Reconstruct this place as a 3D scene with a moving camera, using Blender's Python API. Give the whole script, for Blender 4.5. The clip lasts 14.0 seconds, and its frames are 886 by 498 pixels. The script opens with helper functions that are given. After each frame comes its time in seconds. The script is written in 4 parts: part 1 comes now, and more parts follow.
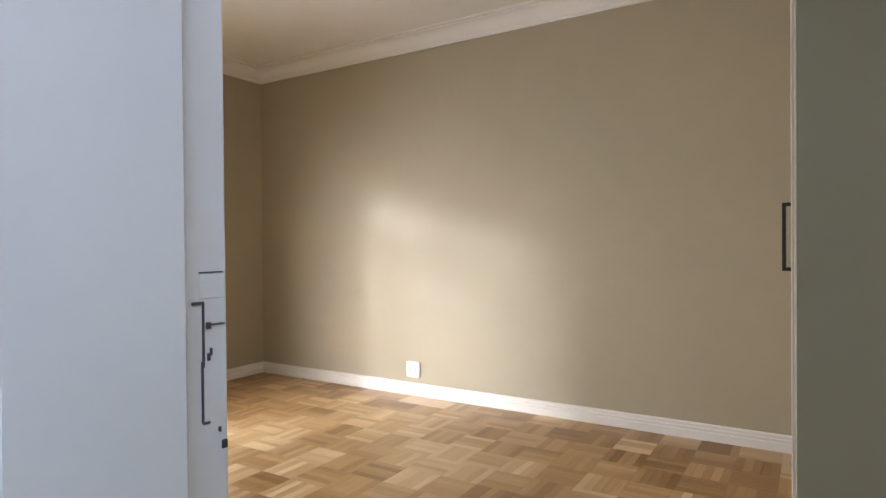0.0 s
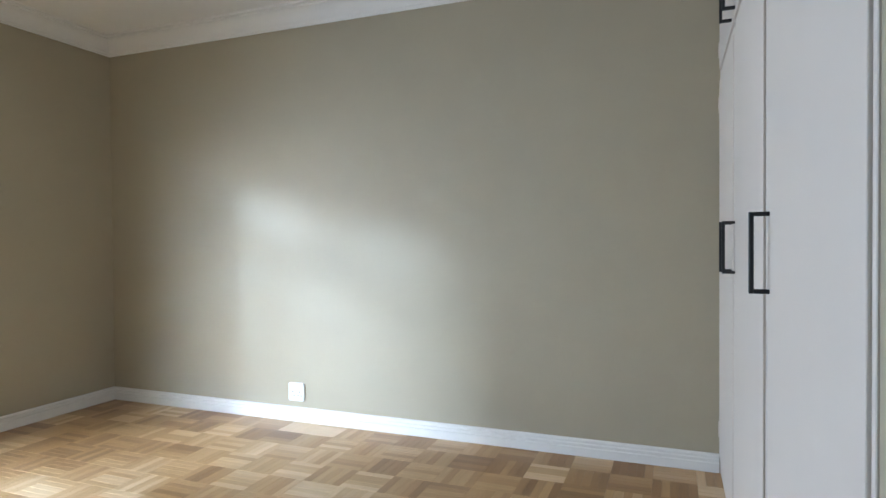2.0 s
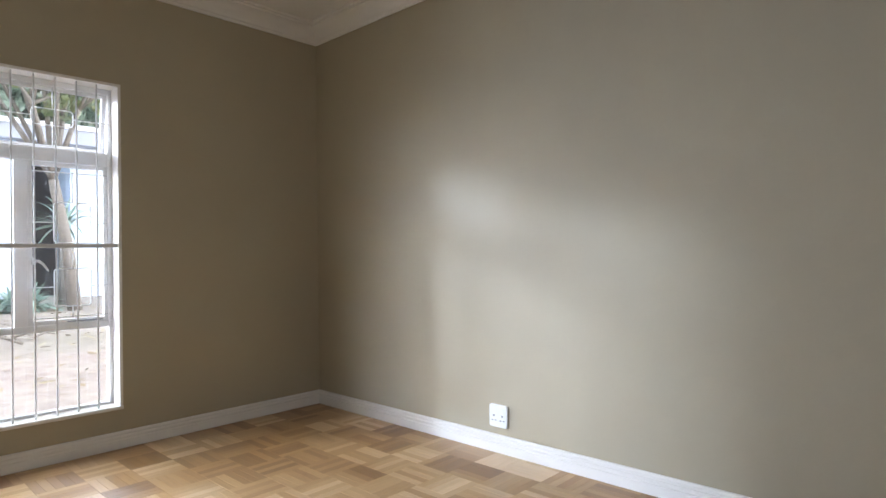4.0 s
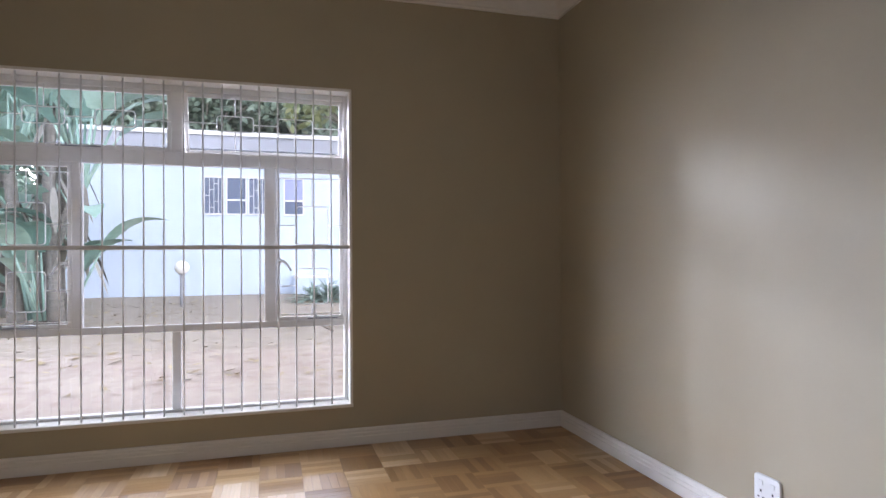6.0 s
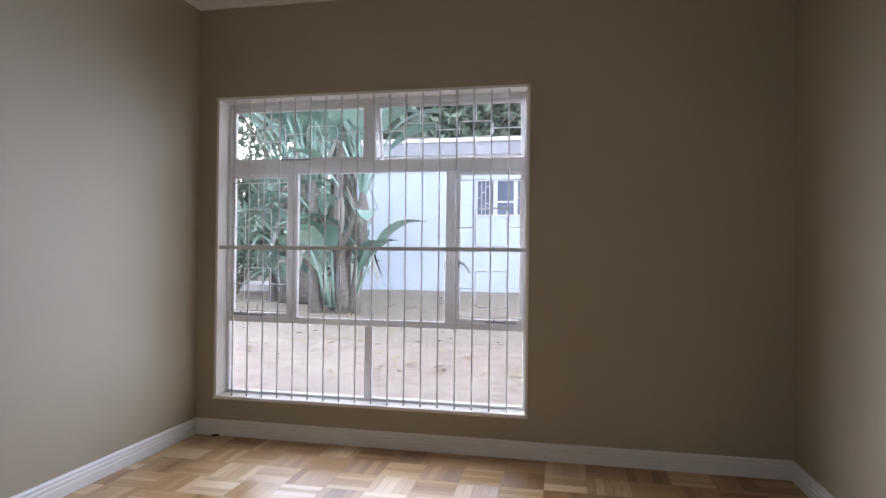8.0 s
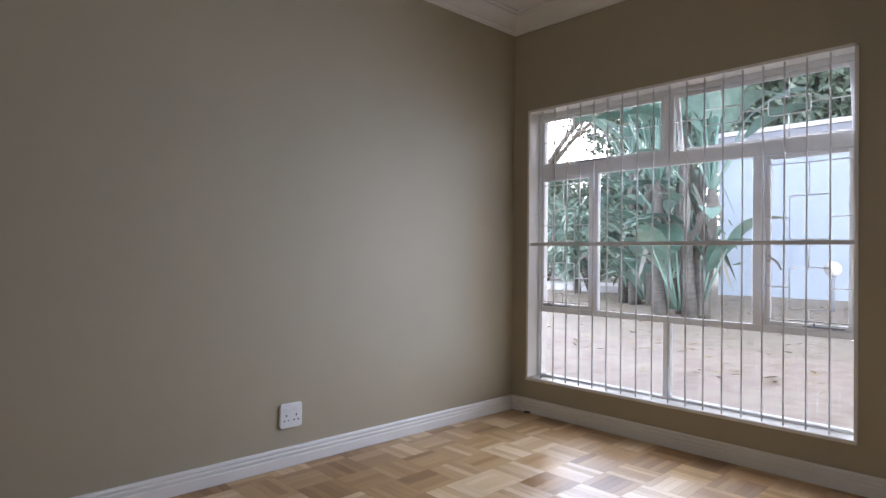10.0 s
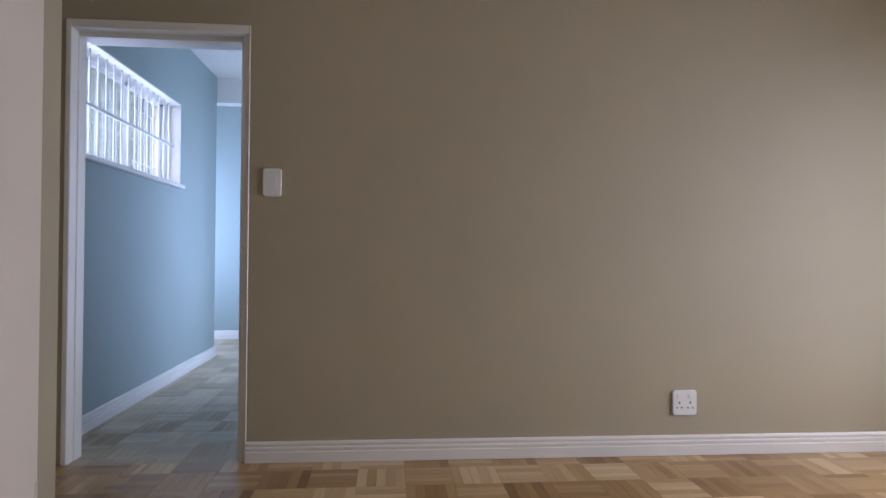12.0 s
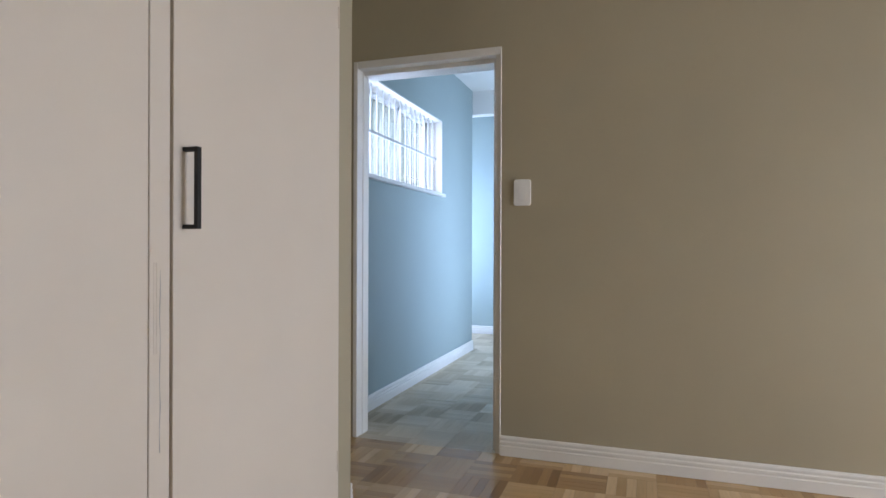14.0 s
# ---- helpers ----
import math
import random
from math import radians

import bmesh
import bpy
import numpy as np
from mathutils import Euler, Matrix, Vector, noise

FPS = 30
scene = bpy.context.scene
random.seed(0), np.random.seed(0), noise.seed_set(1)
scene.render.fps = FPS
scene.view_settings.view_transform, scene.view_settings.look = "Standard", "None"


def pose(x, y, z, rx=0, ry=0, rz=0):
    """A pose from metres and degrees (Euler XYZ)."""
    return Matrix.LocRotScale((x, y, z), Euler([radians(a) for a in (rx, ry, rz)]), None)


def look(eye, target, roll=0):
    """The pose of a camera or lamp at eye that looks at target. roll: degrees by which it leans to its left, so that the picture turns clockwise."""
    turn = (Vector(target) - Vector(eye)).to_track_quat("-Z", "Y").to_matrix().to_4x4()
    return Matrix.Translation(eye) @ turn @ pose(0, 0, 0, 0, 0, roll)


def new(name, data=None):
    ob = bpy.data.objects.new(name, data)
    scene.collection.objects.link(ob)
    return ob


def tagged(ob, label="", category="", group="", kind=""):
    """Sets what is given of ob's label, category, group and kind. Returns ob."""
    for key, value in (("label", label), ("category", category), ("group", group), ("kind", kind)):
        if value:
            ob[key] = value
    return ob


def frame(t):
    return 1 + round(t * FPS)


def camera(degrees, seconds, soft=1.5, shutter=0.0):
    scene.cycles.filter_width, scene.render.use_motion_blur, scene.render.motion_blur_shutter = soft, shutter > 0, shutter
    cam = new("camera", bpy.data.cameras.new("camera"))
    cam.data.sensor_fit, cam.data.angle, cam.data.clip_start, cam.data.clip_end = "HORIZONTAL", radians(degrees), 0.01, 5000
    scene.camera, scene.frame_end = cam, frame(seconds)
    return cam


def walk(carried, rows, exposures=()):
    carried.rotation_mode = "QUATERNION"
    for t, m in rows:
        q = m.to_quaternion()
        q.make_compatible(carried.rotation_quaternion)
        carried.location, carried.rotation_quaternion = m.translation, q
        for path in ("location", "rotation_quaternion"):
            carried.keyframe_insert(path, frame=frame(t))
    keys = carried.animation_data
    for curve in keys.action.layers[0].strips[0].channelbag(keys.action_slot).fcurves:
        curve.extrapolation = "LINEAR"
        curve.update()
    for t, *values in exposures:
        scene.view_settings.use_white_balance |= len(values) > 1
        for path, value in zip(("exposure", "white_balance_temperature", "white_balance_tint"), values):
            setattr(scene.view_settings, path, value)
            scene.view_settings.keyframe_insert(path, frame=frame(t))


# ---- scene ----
cam = camera(73.2, 14.0)
PATH = [
    (0, (4.353, -0.379, 1.185), (3.296, 1.319, 1.165), -0.5),
    (0.5, (4.291, -0.239, 1.223), (3.308, 1.503, 1.195), -0.2),
    (1, (4.213, -0.159, 1.233), (3.362, 1.651, 1.197), -0.4),
    (1.5, (4.149, -0.093, 1.246), (3.407, 1.764, 1.205), -0.5),
    (2, (4.091, 0.014, 1.234), (3.372, 1.88, 1.202), -0.4),
    (2.2, (4.06, 0.075, 1.231), (3.346, 1.943, 1.201), -0.4),
    (4.3, (3.682, 0.928, 1.099), (2.18, 2.249, 1.11), -0.6),
    (4.5, (3.644, 0.989, 1.104), (2.065, 2.217, 1.11), -0.5),
    (5, (3.591, 1.188, 1.115), (1.87, 2.207, 1.122), -0.6),
    (5.5, (3.566, 1.391, 1.117), (1.746, 2.219, 1.13), -0.6),
    (6, (3.555, 1.613, 1.123), (1.633, 2.166, 1.142), -0.4),
    (6.5, (3.542, 1.852, 1.111), (1.56, 2.117, 1.133), -0.4),
    (7, (3.472, 2.091, 1.112), (1.472, 2.102, 1.138), -0.3),
    (7.2, (3.452, 2.101, 1.126), (1.453, 2.045, 1.147), 0.0),
    (9.3, (3.323, 2.664, 1.151), (1.645, 1.577, 1.175), 0.5),
    (9.5, (3.33, 2.682, 1.137), (1.719, 1.497, 1.157), 0.5),
    (10, (3.325, 2.745, 1.093), (1.943, 1.3, 1.112), 0.6),
    (10.5, (3.319, 2.804, 1.049), (2.203, 1.144, 1.072), 0.2),
    (11, (3.365, 2.776, 1.01), (2.498, 0.974, 1.034), 0.5),
    (11.5, (3.331, 2.85, 1.03), (2.792, 0.924, 1.031), 0.6),
    (12, (3.235, 2.855, 0.992), (3.055, 0.863, 1.009), 0.5),
    (12.5, (3.237, 2.877, 1.0), (3.271, 0.877, 1.012), 0.4),
    (13, (3.233, 2.891, 1.029), (3.48, 0.906, 1.025), 0.3),
    (13.5, (3.222, 2.905, 1.033), (3.684, 0.959, 1.03), 0.2),
    (14, (3.218, 2.922, 1.046), (3.853, 1.025, 1.043), 0.2),
]
walk(cam, [(t, look(eye, target, roll)) for t, eye, target, roll in PATH],
     exposures=[(0, 4.28, 9800, 29), (0.5, 4.3, 8500, 24), (1.5, 4.34, 7300, 20), (2.2, 4.34, 6900, 17), (4.5, 3.7, 7800, 27), (6.5, 3.4, 7600, 32),
                (9.5, 3.34, 7500, 29), (11, 3.05, 8100, 32), (11.5, 3.0, 9200, 36), (12, 3.52, 8600, 34), (12.5, 3.75, 8500, 29), (14, 3.97, 9100, 26)])

# ---- world, sun, window light, exposure ----
world = bpy.data.worlds.new("world")
scene.world = world
world.use_nodes = True
wn = world.node_tree
sky = wn.nodes.new("ShaderNodeTexSky")
sky.sky_type = "NISHITA"
sky.sun_disc = False
sky.sun_elevation = radians(12.0)
sky.sun_rotation = radians(221)
sky.air_density, sky.dust_density, sky.ozone_density = 1.0, 0.6, 1.0
wn.nodes["Background"].inputs["Strength"].default_value = 0.138
haze = wn.nodes.new("ShaderNodeHueSaturation")
haze.inputs["Saturation"].default_value = 0.15
wn.links.new(sky.outputs["Color"], haze.inputs["Color"])
cool = wn.nodes.new("ShaderNodeMix")  # a thin high cloud, slightly blue
cool.data_type, cool.blend_type = "RGBA", "MULTIPLY"
cool.inputs[0].default_value = 1.0
cool.inputs[7].default_value = (0.7, 0.87, 1.04, 1)
wn.links.new(haze.outputs["Color"], cool.inputs[6])
wn.links.new(cool.outputs[2], wn.nodes["Background"].inputs["Color"])

sun = new("sun", bpy.data.lights.new("sun", "SUN"))
sun.data.energy, sun.data.angle, sun.data.color = 0.31, radians(6.5), (0.46, 0.7, 1.0)
sun.matrix_world = look((-9.4, -10.3, 2.95), (0, 0, 0.0))


def window_light(name, x, y, z, facing, width, height, watts, color, spread=160, dip=0.0):
    """Skylight that enters through a window's opening; also makes the added side lamp."""
    data = bpy.data.lights.new(name, "AREA")
    data.shape, data.size, data.size_y, data.energy, data.color = "RECTANGLE", width, height, watts, color
    data.spread = radians(spread)
    ob = new(name, data)
    ob.matrix_world = look((x, y, z), (x + facing[0], y + facing[1], z - dip))
    return ob


# the large window: skylight slants down through its three rows of panes
for pane_z in (0.56, 1.16, 1.76):
    window_light("skylight_bedroom", 0.0, 1.2, pane_z, (1, 0), 1.6, 0.5, 1.3, (0.44, 0.675, 1.0), 132, 0.18)
window_light("skylight_passage", 4.97, -1.22, 1.83, (-1, 0), 1.5, 0.58, 1.15, (0.3, 0.54, 1.0))
window_light("skylight_lobby", 5.95, -3.42, 1.3, (-0.8, -0.45), 0.5, 1.4, 3.5, (0.24, 0.5, 1.0))
# Added lamp in an unseen opening; brightens the passage wall opposite.
window_light("fill_side_opening", 3.7, -2.3, 1.1, (1, 0), 0.9, 1.9, 2.7, (0.28, 0.54, 1.0))


# ---- materials ----
def material(name):
    m = bpy.data.materials.new(name)
    m.use_nodes = True
    return m, m.node_tree, m.node_tree.nodes["Principled BSDF"]


def noise_tex(nt, scale, detail=4.0, rough=0.55, vec=None):
    n = nt.nodes.new("ShaderNodeTexNoise")
    n.inputs["Scale"].default_value = scale
    n.inputs["Detail"].default_value = detail
    n.inputs["Roughness"].default_value = rough
    if vec is not None:
        nt.links.new(vec, n.inputs["Vector"])
    return n


def coords(nt, kind="Object", scale=(1, 1, 1)):
    tc = nt.nodes.new("ShaderNodeTexCoord")
    mp = nt.nodes.new("ShaderNodeMapping")
    mp.inputs["Scale"].default_value = scale
    nt.links.new(tc.outputs[kind], mp.inputs["Vector"])
    return mp.outputs["Vector"]


def ramp(nt, fac, stops):
    r = nt.nodes.new("ShaderNodeValToRGB")
    e = r.color_ramp.elements
    while len(e) < len(stops):
        e.new(0.5)
    for k, (p, c) in zip(e, stops):
        k.position, k.color = p, (*c, 1)
    nt.links.new(fac, r.inputs["Fac"])
    return r


def mix(nt, kind, fac, a, b):
    n = nt.nodes.new("ShaderNodeMix")
    n.data_type, n.blend_type = "RGBA", kind
    for sock, v in ((n.inputs[0], fac), (n.inputs[6], a), (n.inputs[7], b)):
        if isinstance(v, (int, float)):
            sock.default_value = v
        elif isinstance(v, tuple):
            sock.default_value = (*v, 1)
        else:
            nt.links.new(v, sock)
    return n.outputs[2]


def bump(nt, bsdf, height, strength, distance):
    b = nt.nodes.new("ShaderNodeBump")
    b.inputs["Strength"].default_value = strength
    b.inputs["Distance"].default_value = distance
    nt.links.new(height, b.inputs["Height"])
    nt.links.new(b.outputs["Normal"], bsdf.inputs["Normal"])


def painted(name, color, rough, vary=0.06, fine=180.0, relief=0.15, blotch=1.6, depth=0.001):
    """Paint with faint cloudy tone, roller grain and a little unevenness in gloss."""
    m, nt, p = material(name)
    v = coords(nt)
    big = noise_tex(nt, blotch, 3, 0.6, v)
    tone = ramp(nt, big.outputs["Fac"], [(0.3, tuple(c * (1 - vary) for c in color)), (0.7, tuple(min(1, c * (1 + vary)) for c in color))])
    nt.links.new(tone.outputs["Color"], p.inputs["Base Color"])
    small = noise_tex(nt, fine, 3, 0.6, v)
    bump(nt, p, small.outputs["Fac"], relief, depth)
    g = nt.nodes.new("ShaderNodeMapRange")
    g.inputs["To Min"].default_value, g.inputs["To Max"].default_value = rough - 0.06, min(1, rough + 0.06)
    nt.links.new(big.outputs["Fac"], g.inputs["Value"])
    nt.links.new(g.outputs["Result"], p.inputs["Roughness"])
    return m


def timber(name, island, tones, shine):
    """Oiled hardwood strip: tone by square and by piece, long grain, semi-gloss varnish that shines along the grain."""
    m, nt, p = material(name)
    if island:
        src = nt.nodes.new("ShaderNodeNewGeometry").outputs["Random Per Island"]
    else:
        src = nt.nodes.new("ShaderNodeObjectInfo").outputs["Random"]
    v = coords(nt, "UV")
    # the square to which a strip belongs
    cell = nt.nodes.new("ShaderNodeMapping")
    cell.inputs["Location"].default_value = (-0.005 / 0.21, -0.08 / 0.21, 0)
    cell.inputs["Scale"].default_value = (1 / 0.21, 1 / 0.21, 0)
    nt.links.new(nt.nodes.new("ShaderNodeNewGeometry").outputs["Position"], cell.inputs["Vector"])
    fl = nt.nodes.new("ShaderNodeVectorMath")
    fl.operation = "FLOOR"
    nt.links.new(cell.outputs["Vector"], fl.inputs[0])
    wh = nt.nodes.new("ShaderNodeTexWhiteNoise")
    wh.noise_dimensions = "2D"
    nt.links.new(fl.outputs[0], wh.inputs["Vector"])
    both = nt.nodes.new("ShaderNodeMix")
    both.inputs[0].default_value = 0.38
    nt.links.new(wh.outputs["Value"], both.inputs[2])
    nt.links.new(src, both.inputs[3])
    shift = nt.nodes.new("ShaderNodeVectorMath")
    shift.operation = "ADD"
    sc = nt.nodes.new("ShaderNodeMath")
    sc.operation = "MULTIPLY"
    sc.inputs[1].default_value = 57.0
    nt.links.new(src, sc.inputs[0])
    nt.links.new(v, shift.inputs[0])
    nt.links.new(sc.outputs[0], shift.inputs[1])
    st = nt.nodes.new("ShaderNodeMapping")
    st.inputs["Scale"].default_value = (3, 40, 1)
    nt.links.new(shift.outputs[0], st.inputs["Vector"])
    grain = noise_tex(nt, 2.2, 6, 0.62, st.outputs["Vector"])
    tone = ramp(nt, both.outputs[0], list(zip((0.14, 0.4, 0.62, 0.86), tones)))
    dark = ramp(nt, grain.outputs["Fac"], [(0.3, (0.8, 0.76, 0.7)), (0.62, (1.04, 1.04, 1.04))])
    col = mix(nt, "MULTIPLY", 0.6, tone.outputs["Color"], dark.outputs["Color"])
    nt.links.new(col, p.inputs["Base Color"])
    r = nt.nodes.new("ShaderNodeMapRange")
    r.inputs["To Min"].default_value, r.inputs["To Max"].default_value = shine, shine + 0.18
    nt.links.new(grain.outputs["Fac"], r.inputs["Value"])
    nt.links.new(r.outputs["Result"], p.inputs["Roughness"])
    p.inputs["Anisotropic"].default_value = 0.7
    tg = nt.nodes.new("ShaderNodeTangent")
    tg.direction_type = "UV_MAP"
    tg.uv_map = "UVMap"
    nt.links.new(tg.outputs["Tangent"], p.inputs["Tangent"])
    bump(nt, p, grain.outputs["Fac"], 0.1, 0.0006)
    return m


def ground_mat(name, a, b, c, scale):
    m, nt, p = material(name)
    v = coords(nt)
    n1 = noise_tex(nt, scale, 6, 0.65, v)
    n2 = noise_tex(nt, scale * 14, 5, 0.7, v)
    col = ramp(nt, n1.outputs["Fac"], [(0.3, a), (0.5, b), (0.7, c)])
    fine = ramp(nt, n2.outputs["Fac"], [(0.3, (0.65, 0.65, 0.62)), (0.65, (1.1, 1.1, 1.1))])
    nt.links.new(mix(nt, "MULTIPLY", 0.8, col.outputs["Color"], fine.outputs["Color"]), p.inputs["Base Color"])
    p.inputs["Roughness"].default_value = 0.95
    bump(nt, p, n2.outputs["Fac"], 0.6, 0.02)
    return m


def paving_mat():
    m, nt, p = material("brick_paving")
    v = coords(nt)
    b = nt.nodes.new("ShaderNodeTexBrick")
    b.inputs["Scale"].default_value = 1.0
    b.inputs["Brick Width"].default_value, b.inputs["Row Height"].default_value = 0.22, 0.11
    b.inputs["Mortar Size"].default_value = 0.006
    b.inputs["Color1"].default_value = (0.32, 0.245, 0.215, 1)
    b.inputs["Color2"].default_value = (0.36, 0.28, 0.25, 1)
    b.inputs["Mortar"].default_value = (0.37, 0.32, 0.28, 1)
    nt.links.new(v, b.inputs["Vector"])
    n = noise_tex(nt, 1.7, 6, 0.7, v)
    dust = ramp(nt, n.outputs["Fac"], [(0.34, (0, 0, 0)), (0.58, (1, 1, 1))])
    dusty = mix(nt, "MIX", dust.outputs["Color"], b.outputs["Color"], (0.37, 0.315, 0.27))
    grit = ramp(nt, noise_tex(nt, 7.0, 7, 0.72, v).outputs["Fac"], [(0.34, (0.72, 0.69, 0.66)), (0.52, (1.0, 1.0, 1.0)), (0.7, (1.14, 1.13, 1.1))])
    nt.links.new(mix(nt, "MULTIPLY", 0.85, dusty, grit.outputs["Color"]), p.inputs["Base Color"])
    p.inputs["Roughness"].default_value = 0.92
    bump(nt, p, b.outputs["Fac"], 0.4, -0.004)
    return m


def leaf_mat(name, dark, light):
    m, nt, p = material(name)
    r = nt.nodes.new("ShaderNodeNewGeometry").outputs["Random Per Island"]
    col = ramp(nt, r, [(0.0, dark), (1.0, light)])
    n = noise_tex(nt, 9, 3, 0.6, coords(nt))
    sh = ramp(nt, n.outputs["Fac"], [(0.3, (0.75, 0.78, 0.7)), (0.7, (1.1, 1.1, 1.05))])
    nt.links.new(mix(nt, "MULTIPLY", 1.0, col.outputs["Color"], sh.outputs["Color"]), p.inputs["Base Color"])
    p.inputs["Roughness"].default_value = 0.45
    return m


def bark_mat(name, a, b):
    m, nt, p = material(name)
    v = coords(nt, "Object", (6, 6, 22))
    n = noise_tex(nt, 1.2, 6, 0.7, v)
    col = ramp(nt, n.outputs["Fac"], [(0.3, a), (0.7, b)])
    nt.links.new(col.outputs["Color"], p.inputs["Base Color"])
    p.inputs["Roughness"].default_value = 0.9
    bump(nt, p, n.outputs["Fac"], 0.8, 0.02)
    return m


def plain(name, color, rough=0.5, metal=0.0):
    m, nt, p = material(name)
    n = noise_tex(nt, 40, 3, 0.6, coords(nt))
    col = ramp(nt, n.outputs["Fac"], [(0.3, tuple(c * 0.9 for c in color)), (0.7, tuple(min(1, c * 1.1) for c in color))])
    nt.links.new(col.outputs["Color"], p.inputs["Base Color"])
    p.inputs["Roughness"].default_value, p.inputs["Metallic"].default_value = rough, metal
    return m


def glass_mat():
    m, nt, p = material("window_glass")
    p.inputs["Base Color"].default_value = (0.97, 0.985, 0.98, 1)
    p.inputs["Transmission Weight"].default_value = 1.0
    p.inputs["Roughness"].default_value = 0.0
    p.inputs["IOR"].default_value = 1.45
    p.inputs["Specular IOR Level"].default_value = 0.1
    return m


WALL = painted("grey_wall_paint", (0.42, 0.356, 0.25), 0.62, 0.04, 230, 0.12, 0.9)
# Base colour bluer than that of the bedroom walls.
PASSAGE_WALL = painted("blue_grey_passage_wall", (0.305, 0.395, 0.38), 0.62, 0.04, 230, 0.12, 0.9)
# Backdrop blue, deepened to offset the warm light that falls on it.
PALE_BLUE = painted("pale_blue_backdrop", (0.55, 0.7, 0.92), 0.85, 0.05, 60, 0.4, 0.6, 0.003)
WHITE = painted("white_gloss_enamel", (0.8, 0.765, 0.715), 0.35, 0.03, 90, 0.12, 3.0)
STEEL_WHITE = painted("white_window_enamel", (0.86, 0.86, 0.86), 0.4, 0.05, 60, 0.1, 5.0)
CREAM = painted("cream_cupboard_paint", (0.72, 0.625, 0.53), 0.5, 0.03, 120, 0.14, 1.4)
CEIL = painted("white_ceiling_paint", (0.82, 0.79, 0.74), 0.8, 0.03, 150, 0.15, 1.2)
PLASTIC = painted("white_plastic", (0.82, 0.82, 0.8), 0.3, 0.015, 200, 0.02, 6.0)
BLACK = plain("black_powder_coat", (0.009, 0.008, 0.0075), 0.55)
# Near-black of the floor scrap; also stands for shade in recess and pin holes.
DARK = plain("dark_scrap_and_shade", (0.03, 0.026, 0.024), 0.9)
SCAR = plain("grimy_chipped_edge", (0.09, 0.085, 0.085), 0.9)
BARE = plain("bare_chipped_wood", (0.4, 0.37, 0.36), 0.8)
OILED = ((0.3, 0.148, 0.055), (0.455, 0.25, 0.105), (0.56, 0.335, 0.158), (0.74, 0.52, 0.31))
# Worn passage strips; most of the grey is cool daylight put into the colour.
WORN_COOL_LIT = ((0.4, 0.3, 0.2), (0.5, 0.385, 0.265), (0.56, 0.445, 0.32), (0.64, 0.53, 0.41))
WOOD = timber("parquet_strip", False, OILED, 0.24)
WOOD_JOINED = timber("parquet_strips_joined", True, OILED, 0.24)
WOOD_WORN_COOL_LIT = timber("parquet_strips_worn_cool_lit", True, WORN_COOL_LIT, 0.38)
SCREED = plain("dark_floor_joint", (0.2, 0.115, 0.06), 0.9)
GLASS = glass_mat()
GALV = painted("galvanised_bar_paint", (0.66, 0.65, 0.64), 0.4, 0.06, 80, 0.1, 8.0)
SOIL = ground_mat("dry_sandy_soil", (0.24, 0.205, 0.165), (0.36, 0.31, 0.265), (0.29, 0.255, 0.2), 0.6)
PAVE = paving_mat()
HOUSE_WALL = painted("pale_blue_white_plaster", (0.56, 0.67, 0.79), 0.85, 0.05, 60, 0.4, 0.6, 0.003)
FASCIA = painted("white_fascia", (0.78, 0.78, 0.78), 0.6, 0.05, 40, 0.2, 0.8)
SOFFIT = painted("grey_fascia", (0.36, 0.38, 0.43), 0.7, 0.08, 40, 0.2, 0.9)
HOUSE_GLASS = plain("dark_house_glass", (0.10, 0.13, 0.19), 0.08)
CURTAIN = plain("blue_curtain", (0.34, 0.38, 0.6), 0.9)
# Greens lifted pale and bluish, with the window's glare put into the colour.
PADDLE = leaf_mat("paddle_leaf", (0.14, 0.29, 0.27), (0.36, 0.54, 0.5))
FROND = leaf_mat("frond_leaf", (0.17, 0.28, 0.25), (0.37, 0.51, 0.45))
FOLIAGE = leaf_mat("tree_leaf", (0.08, 0.13, 0.1), (0.23, 0.3, 0.24))
YELLOWISH = leaf_mat("pale_tree_leaf", (0.09, 0.13, 0.05), (0.24, 0.26, 0.12))
DRYHANG = leaf_mat("hanging_dead_leaf", (0.13, 0.12, 0.11), (0.36, 0.35, 0.34))
DRY = leaf_mat("dry_leaf", (0.2, 0.13, 0.07), (0.42, 0.33, 0.2))
BARK = bark_mat("grey_bark", (0.13, 0.11, 0.09), (0.3, 0.26, 0.22))
PALMBARK = bark_mat("ringed_palm_bark", (0.09, 0.085, 0.078), (0.27, 0.255, 0.235))
LAMPGLASS = painted("opal_lamp_glass", (0.85, 0.85, 0.83), 0.25, 0.02, 100, 0.02, 4.0)
POST = plain("grey_lamp_post", (0.3, 0.32, 0.35), 0.5)


# ---- mesh helpers ----
def box(bm, x0, x1, y0, y1, z0, z1, bevel=0.0, seg=1):
    vs = [bm.verts.new((x, y, z)) for x in (x0, x1) for y in (y0, y1) for z in (z0, z1)]
    quads = [(0, 1, 3, 2), (4, 6, 7, 5), (0, 4, 5, 1), (2, 3, 7, 6), (0, 2, 6, 4), (1, 5, 7, 3)]
    fs = [bm.faces.new([vs[i] for i in q]) for q in quads]
    if bevel:
        es = list({e for f in fs for e in f.edges})
        bmesh.ops.bevel(bm, geom=es, offset=bevel, segments=seg, affect="EDGES", profile=0.5)
    return vs


